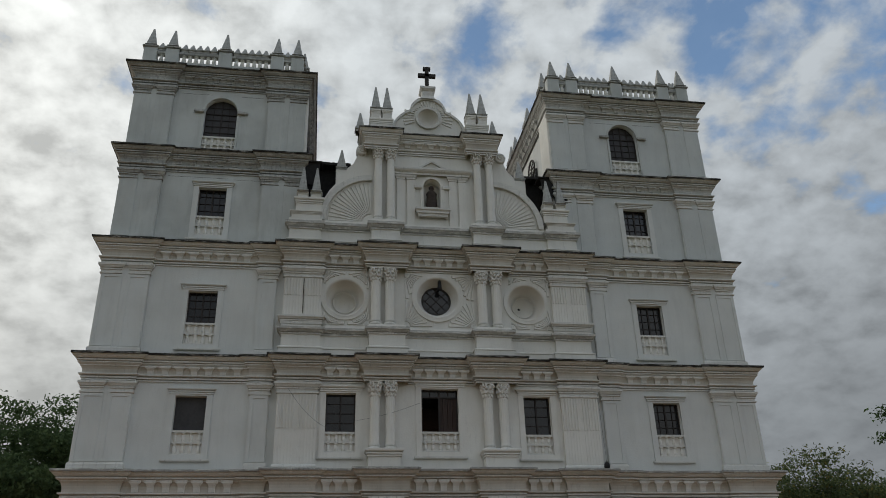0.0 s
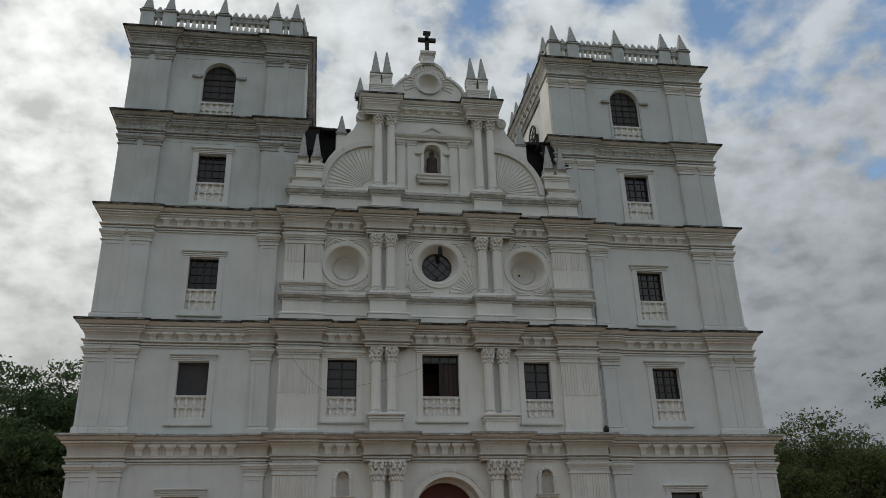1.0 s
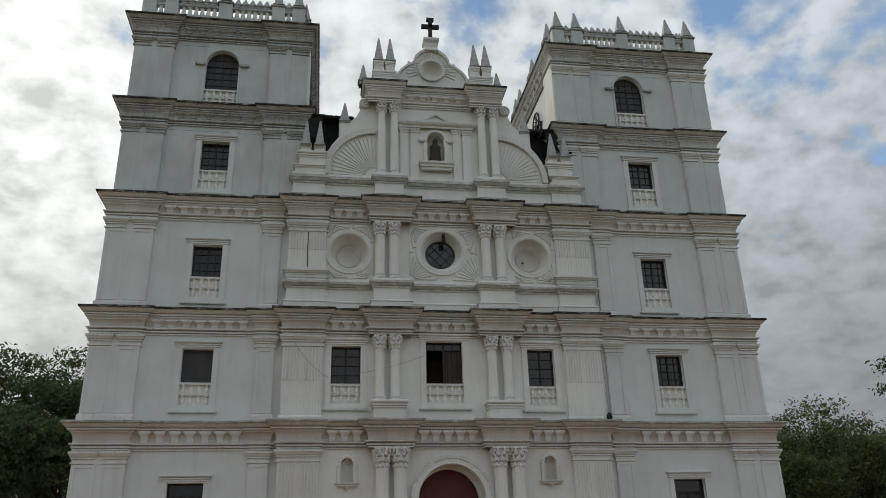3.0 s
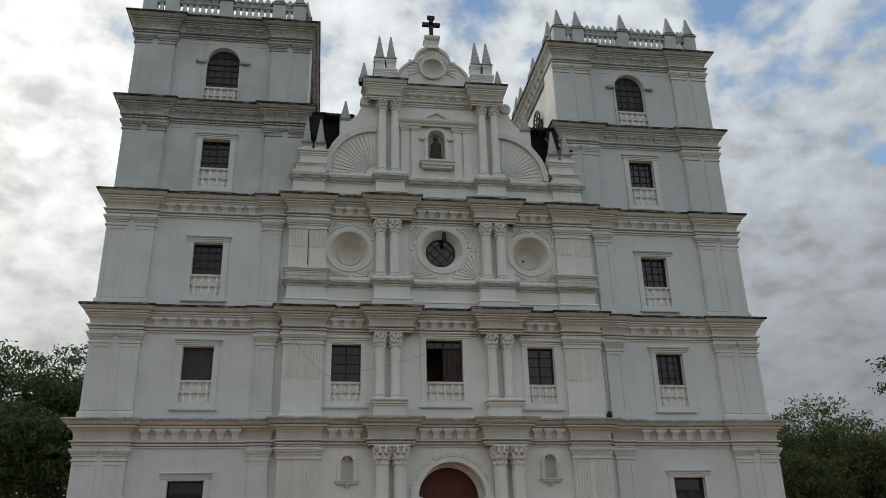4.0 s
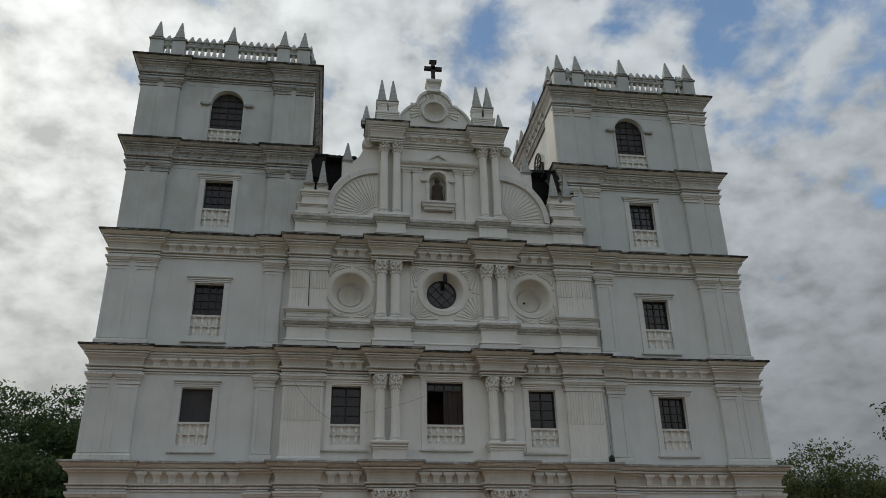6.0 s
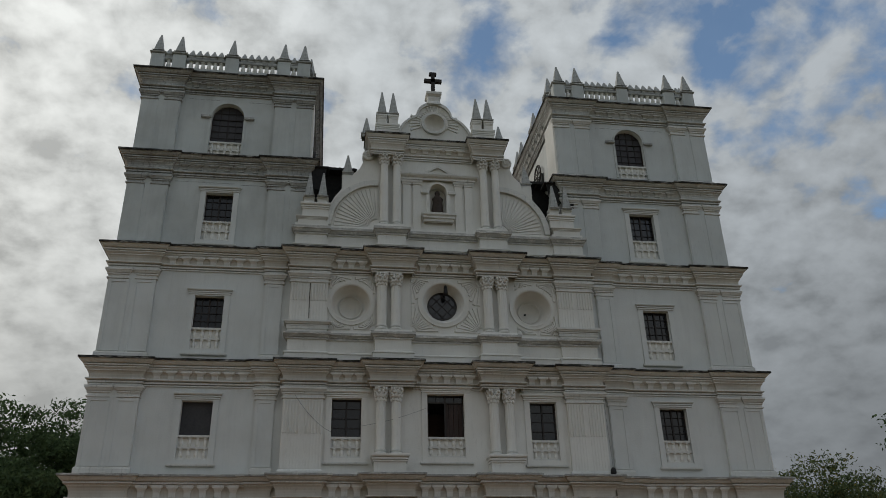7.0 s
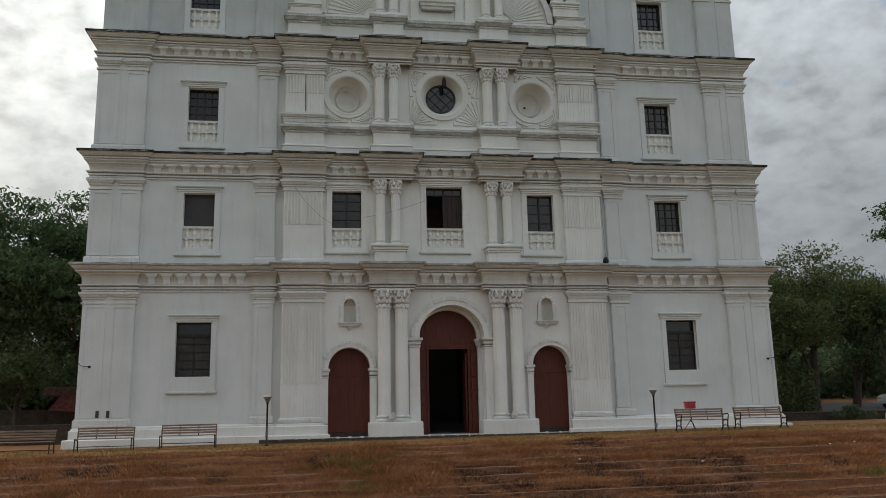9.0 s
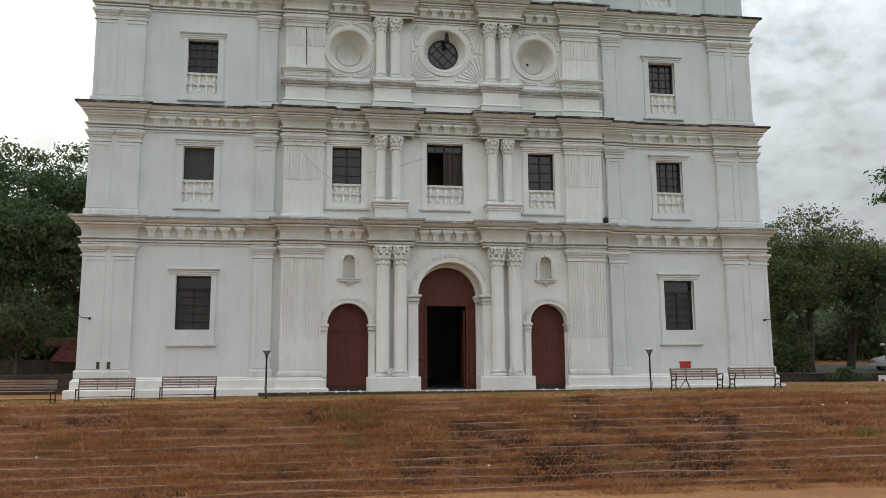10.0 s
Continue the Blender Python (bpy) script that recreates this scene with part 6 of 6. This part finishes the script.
for x in (-13.95, -13.55):
    ob = part("wall_patch", soft_box(x - 0.06, x + 0.06, -0.20, -0.17, 0.95, 1.22, 0.01), KERB, church, "dark worn patch")
bm = bmesh.new()
lathe(bm, 7.0, YC - 0.3, [(0.10, 7.1), (0.13, 7.2), (0.12, 7.32), (0.04, 7.42)], 10)
spot = part("spotlight", bm, IRON, None, "", True)
tagged(spot, "small black spotlight standing on the first cornice", "light")


def wire(pts, sag, label):
    a, b = Vector(pts[0]), Vector(pts[1])
    bm = bmesh.new()
    tube(bm, [a.lerp(b, i / 14) - Vector((0, 0, sag * 4 * (i / 14) * (1 - i / 14))) for i in range(15)], 0.007, 5)
    ob = part("cable", bm, GREYSTEEL)
    tagged(ob, label, "cable", "cables")


wire([(-6.5, YC - 0.27, 10.4), (-4.88, YC - 0.24, 8.78)], 0.22, "thin grey cable hanging across the fluted pilaster")
wire([(-3.6, YC - 0.10, 9.1), (-1.0, YC - 0.58, 9.75)], 0.08, "thin grey cable strung between two windows")
wire([(7.1, -0.03, 11.0), (7.16, -0.2, 7.1)], 0.0, "thin grey cable running down the wall")


# ---------------------------------------------------------------- beyond the church
def leaf_mesh(name, centres, size, mat, parent, label, seed):
    """A crown: many small folded leaves round the given twig ends."""
    r = np.random.default_rng(seed)
    C = np.array(centres)
    n = len(C)
    nrm = r.normal(size=(n, 3)) + np.array([0, 0, 0.7])
    nrm /= np.linalg.norm(nrm, axis=1)[:, None]
    t1 = np.cross(nrm, r.normal(size=(n, 3)))
    t1 /= np.linalg.norm(t1, axis=1)[:, None]
    t2 = np.cross(nrm, t1)
    s = (size * r.uniform(0.55, 1.35, n))[:, None]
    droop = np.array([0, 0, -0.25]) * s
    V = np.stack([C - t1 * s, C + t2 * s * 0.42, C + t1 * s + droop, C - t2 * s * 0.42], 1).reshape(-1, 3)
    F = (np.arange(n)[:, None] * 4 + np.array([0, 1, 2, 3])).tolist()
    me = bpy.data.meshes.new(name)
    me.from_pydata(V.tolist(), [], F)
    return part(name, me, mat, parent, label)


def tree(x, y, h, spread, seed, mat, leaves=9000, size=0.2, trunk_r=0.32, fork=0.32, gap=0.75, bare=0.9, label=""):
    """Tapered trunk, forking limbs, and leaves in uneven clumps round the twigs."""
    r = random.Random(seed)
    t = new("tree")
    tagged(t, label or "tall broad-leaved tree with dense dark green crown", "tree", "trees round the church")
    bm = bmesh.new()
    tips = []

    def grow(p, d, length, rad, depth):
        pts, rads = [p], [rad]
        q = p.copy()
        n = 4
        for i in range(n):
            d = (d + Vector((r.gauss(0, 0.13), r.gauss(0, 0.13), r.gauss(0.03, 0.08)))).normalized()
            q = q + d * length / n
            pts.append(q.copy())
            rads.append(rad * (1 - 0.4 * (i + 1) / n))
        tube(bm, pts, rads, 6 if depth < 2 else 4)
        if depth >= 2:
            tips.extend((pts[j], depth) for j in (2, 3, 4))
        if depth < 4:
            for j in range(r.choice((2, 3, 3)) + (depth == 0) * 3):
                a = r.uniform(0, 2 * math.pi)
                tilt = r.uniform(0.45, 1.05)
                side = Vector((math.cos(a) * spread, math.sin(a) * spread, 0))
                nd = (d * math.cos(tilt) + side * math.sin(tilt) + Vector((0, 0, 0.15))).normalized()
                grow(pts[r.choice((2, 3, 4, 4))], nd, length * r.uniform(0.55, 0.8), rads[-1] * r.uniform(0.55, 0.75), depth + 1)

    z0 = terrace_z(x, y) - 0.2
    grow(Vector((x, y, z0)), Vector((r.gauss(0, 0.05), r.gauss(0, 0.05), 1)), h * fork, trunk_r, 0)
    # fit the limbs under an uneven dome
    zmax = max(p.z for p, _ in tips)
    k = (h * bare + z0) / zmax
    for v in bm.verts:
        v.co.z = z0 + (v.co.z - z0) * k
    part("trunk", bm, BARK, t, "", True)
    rad = h * 0.30 * spread
    clumps = [(Vector((p.x, p.y, z0 + (p.z - z0) * k)), 0.6) for p, dd in tips if r.random() < gap]
    for i in range(int(150 * gap)):
        a, u = r.uniform(0, 2 * math.pi), r.uniform(-0.35, 1.0)
        q = rad * math.sqrt(max(0.05, 1 - max(u, 0) ** 2)) * r.uniform(0.55, 1.08)
        clumps.append((Vector((x + math.cos(a) * q, y + math.sin(a) * q, z0 + h * 0.60 + h * 0.38 * u * r.uniform(0.88, 1.03))), r.uniform(0.35, 0.8)))
    pts = []
    for i in range(leaves):
        p, sg = clumps[i % len(clumps)]
        ga, gb, gc = (max(-1.7, min(1.7, r.gauss(0, 1))) for _ in range(3))
        pts.append((p.x + ga * sg, p.y + gb * sg, p.z + gc * sg * 0.26))
    leaf_mesh("crown", pts, size, mat, t, "", seed)
    return t


tree(-22.0, 11.0, 13.4, 1.1, 11, LEAF_A, 44000, 0.125, 0.34, gap=0.66)
tree(-18.6, 15.5, 14.5, 1.0, 12, LEAF_A, 38000, 0.13, 0.30, gap=0.66)
tree(-26.5, 16.0, 13.0, 1.1, 15, LEAF_A, 20000, 0.13, 0.30)
tree(-17.0, 22.0, 14.0, 1.0, 13, LEAF_C, 16000, 0.17, 0.30)
tree(-24.0, 25.0, 13.5, 1.1, 14, LEAF_C, 16000, 0.17, 0.30)
tree(26.2, 15.0, 10.9, 1.15, 21, LEAF_B, 11000, 0.12, 0.34, gap=0.45, bare=0.98, label="spreading tree with thin olive leaves and bare top twigs")
tree(21.2, 17.0, 11.4, 1.0, 22, LEAF_B, 14000, 0.13, 0.28, gap=0.6)
tree(30.4, 17.0, 10.2, 1.1, 23, LEAF_C, 20000, 0.13, 0.30)
tree(28.0, 26.0, 9.8, 1.1, 24, LEAF_C, 15000, 0.18, 0.30)
tree(38.3, 11.0, 18.8, 0.75, 25, LEAF_A, 30000, 0.15, 0.30, label="tall tree with drooping dark leaves at the road")
tree(37.0, 26.0, 10.0, 1.1, 26, LEAF_C, 12000, 0.20, 0.30)
tree(22.4, 13.0, 9.6, 0.9, 29, LEAF_B, 13000, 0.11, 0.24, gap=0.6, label="slim tree with olive leaves beside the church")
tree(21.0, 29.0, 10.0, 1.1, 27, LEAF_C, 12000, 0.20, 0.30)
tree(-20.3, 9.6, 6.2, 1.0, 28, LEAF_C, 11000, 0.09, 0.16, fork=0.26, label="young tree with thin dark trunk and drooping leaves")


def thicket(name, boxes, mat, size, n, seed, label):
    r = random.Random(seed)
    pts = []
    while len(pts) < n:
        x0, x1, y0, y1, z1 = r.choice(boxes)
        x, y = r.uniform(x0, x1), r.uniform(y0, y1)
        hgt = z1 * (0.62 + 0.55 * noise.noise((x * 0.35, y * 0.35, seed)) + 0.2 * noise.noise((x * 1.3, y * 1.3, seed)))
        pts.append((x, y, terrace_z(x, y) + max(0.1, hgt) * r.random() ** 0.75))
    ob = leaf_mesh(name, pts, size, mat, None, "", seed)
    tagged(ob, label, "undergrowth", kind="stuff")


thicket("undergrowth", [(-34, -15.0, 17, 20, 3.6), (-30, -15.5, 22, 28, 5.5), (-40, -15.5, 30, 36, 12.5)], LEAF_C, 0.26, 34000, 31, "dark undergrowth below the trees")
thicket("undergrowth", [(17, 44, 26, 32, 4.5), (17, 52, 33, 40, 8.0)], LEAF_C, 0.32, 18000, 32, "dark undergrowth behind the road")
thicket("shrub", [(19.2, 23.0, 9.5, 12.0, 3.9)], LEAF_B, 0.12, 9000, 33, "rounded olive shrub beside the church")
thicket("shrub", [(22.2, 24.6, 6.8, 7.7, 0.75), (22.9, 23.6, 6.9, 7.6, 1.1)], LEAF_C, 0.07, 2200, 34, "low green bush before the wall")
thicket("far_woods", [(-120, 140, 60, 75, 13.0)], LEAF_C, 0.7, 22000, 35, "far dark wood line")

# the boundary wall at the road
wallb = tagged(new("boundary_wall"), "low weathered laterite wall along the road", "wall", kind="structure")
bm = bmesh.new()
box(bm, 17.2, 60.0, 8.0, 8.4, -0.8, 0.42)
part("wall_core", bm, KERB, wallb)
part("wall_cap", soft_box(17.2, 60.0, 7.94, 8.46, 0.42, 0.50, 0.03), DARKSTONE, wallb)
blk = None
for j in range(4):
    for i in range(34):
        x = 17.4 + 0.42 * i + (0.21 if j % 2 else 0)
        if blk is None:
            blk = part("laterite_block", soft_box(-0.2, 0.2, -0.03, 0.05, 0, 0.215, 0.018), DARKSTONE, wallb)
            blk.location = (x, 8.0, -0.45 + 0.225 * j)
        else:
            same_part("laterite_block", blk, wallb, (x, 8.0 + rng.uniform(-0.012, 0.012), -0.45 + 0.225 * j))
sign = part("notice_board", soft_box(-0.22, 0.22, -0.04, 0.04, 0.0, 0.72, 0.01), CREAM)
sign.location = (25.75, 7.6, -0.36)
tagged(sign, "white notice board with a dark panel before the wall", "sign")
part("dark_panel", soft_box(-0.12, 0.10, -0.05, -0.038, 0.12, 0.5, 0.004), KERB, sign)

# the road
bm = bmesh.new()
rows = []
for i in range(30):
    x = 15.5 + 3.0 * i
    rows.append([bm.verts.new((x, y, terrace_z(x, y) + 0.05)) for y in (13.5, 15.5, 17.5, 19.5, 21.5)])
for a, b in zip(rows, rows[1:]):
    for j in range(4):
        bm.faces.new((a[j], b[j], b[j + 1], a[j + 1]))
road = part("road", bm, ASPHALT)
tagged(road, "grey worn road passing behind the wall", "road", kind="structure")


def car(x, y, z):
    c = tagged(new("car"), "white saloon car on the road beyond the wall", "car")
    prof = [(-2.08, 0.30), (-2.14, 0.45), (-2.10, 0.74), (-1.90, 0.86), (-1.12, 0.98), (-0.55, 1.38), (0.55, 1.42), (1.35, 1.02), (2.0, 0.95), (2.1, 0.70), (2.08, 0.32)]
    bm = bmesh.new()
    me = slab([prof], -0.82, 0.82)
    bm.from_mesh(me)
    bmesh.ops.bevel(bm, geom=[e for e in bm.edges if abs(e.verts[0].co.y - e.verts[1].co.y) < 0.01], offset=0.08, segments=2, affect="EDGES")
    part("body", bm, CARPAINT, c)
    for yy in (-0.826, 0.826):
        for q in ([(-1.0, 0.95), (-0.50, 1.31), (-0.02, 1.34), (-0.02, 0.95)], [(0.06, 0.95), (0.06, 1.34), (0.50, 1.34), (1.10, 1.02), (1.0, 0.95)]):
            part("window", slab([q], yy - 0.006, yy + 0.006), GLASS, c)
    bm = bmesh.new()
    v = [bm.verts.new(p) for p in ((-1.14, -0.7, 0.95), (-1.14, 0.7, 0.95), (-0.60, 0.62, 1.37), (-0.60, -0.62, 1.37))]
    f = bm.faces.new(v)
    bmesh.ops.solidify(bm, geom=[f], thickness=0.02)
    part("windscreen", bm, GLASS, c)
    for xx in (-1.3, 1.3):
        for yy in (-0.80, 0.80):
            bm = bmesh.new()
            lathe(bm, 0, 0, [(0.22, -0.10), (0.31, -0.08), (0.31, 0.08), (0.22, 0.10)], 18)
            bm.transform(Matrix.Translation((xx, yy, 0.31)) @ Matrix.Rotation(math.pi / 2, 4, "X"))
            wh = part("wheel", bm, RUBBER, c)
            bm = bmesh.new()
            lathe(bm, 0, 0, [(0.20, -0.105), (0.05, -0.115)], 12)
            bm.transform(Matrix.Translation((xx, yy, 0.31)) @ Matrix.Rotation(math.pi / 2 if yy < 0 else -math.pi / 2, 4, "X"))
            part("rim", bm, GREYSTEEL, wh)
    for yy in (-0.6, 0.6):
        part("headlight", soft_box(-2.13, -2.0, yy - 0.17, yy + 0.17, 0.62, 0.74, 0.02), CREAM, c)
    part("bumper", soft_box(-2.18, -2.02, -0.8, 0.8, 0.30, 0.52, 0.03), CARPAINT, c)
    c.matrix_basis = pose(x, y, z, 0, 0, 6)


car(33.4, 15.4, terrace_z(33.4, 15.4) + 0.05)

# leaning utility pole by the road
pole = tagged(new("utility_pole"), "thin leaning pole with a small lamp by the road", "pole")
bm = bmesh.new()
tube(bm, [(0, 0, 0), (-0.5, 0, 4.6)], [0.06, 0.045], 8)
part("shaft", bm, BARK, pole)
part("lamp_head", soft_box(-0.42, -0.22, -0.08, 0.08, 2.0, 2.12, 0.02), CREAM, pole)
pole.matrix_basis = pose(27.6, 9.4, terrace_z(27.6, 9.4))

# shed with a red sheet roof and a grey wall, under the trees
shed = tagged(new("shed"), "low shed with a faded red sheet roof under the trees", "shed")
bm = bmesh.new()
box(bm, -23.5, -18.4, 13.6, 15.2, 0.0, 1.5)
part("wall", bm, KERB, shed)
bm = bmesh.new()
v = [bm.verts.new(p) for p in ((-19.9, 13.0, 1.45), (-18.3, 13.0, 1.35), (-18.4, 14.2, 2.25), (-19.6, 14.2, 2.35))]
f = bm.faces.new(v)
bmesh.ops.solidify(bm, geom=[f], thickness=0.06)
part("roof", bm, REDROOF, shed)
bm = soft_box(-20.6, -18.3, 14.2, 14.6, 2.2, 2.75, 0.12)
part("upper_wall", bm, STONE, shed, "rough weathered ledge")
low = part("garden_wall", soft_box(-40, -15.6, 7.6, 7.95, -0.5, 0.72, 0.03), DARKSTONE)
tagged(low, "low dark stone wall below the trees", "wall", kind="structure")
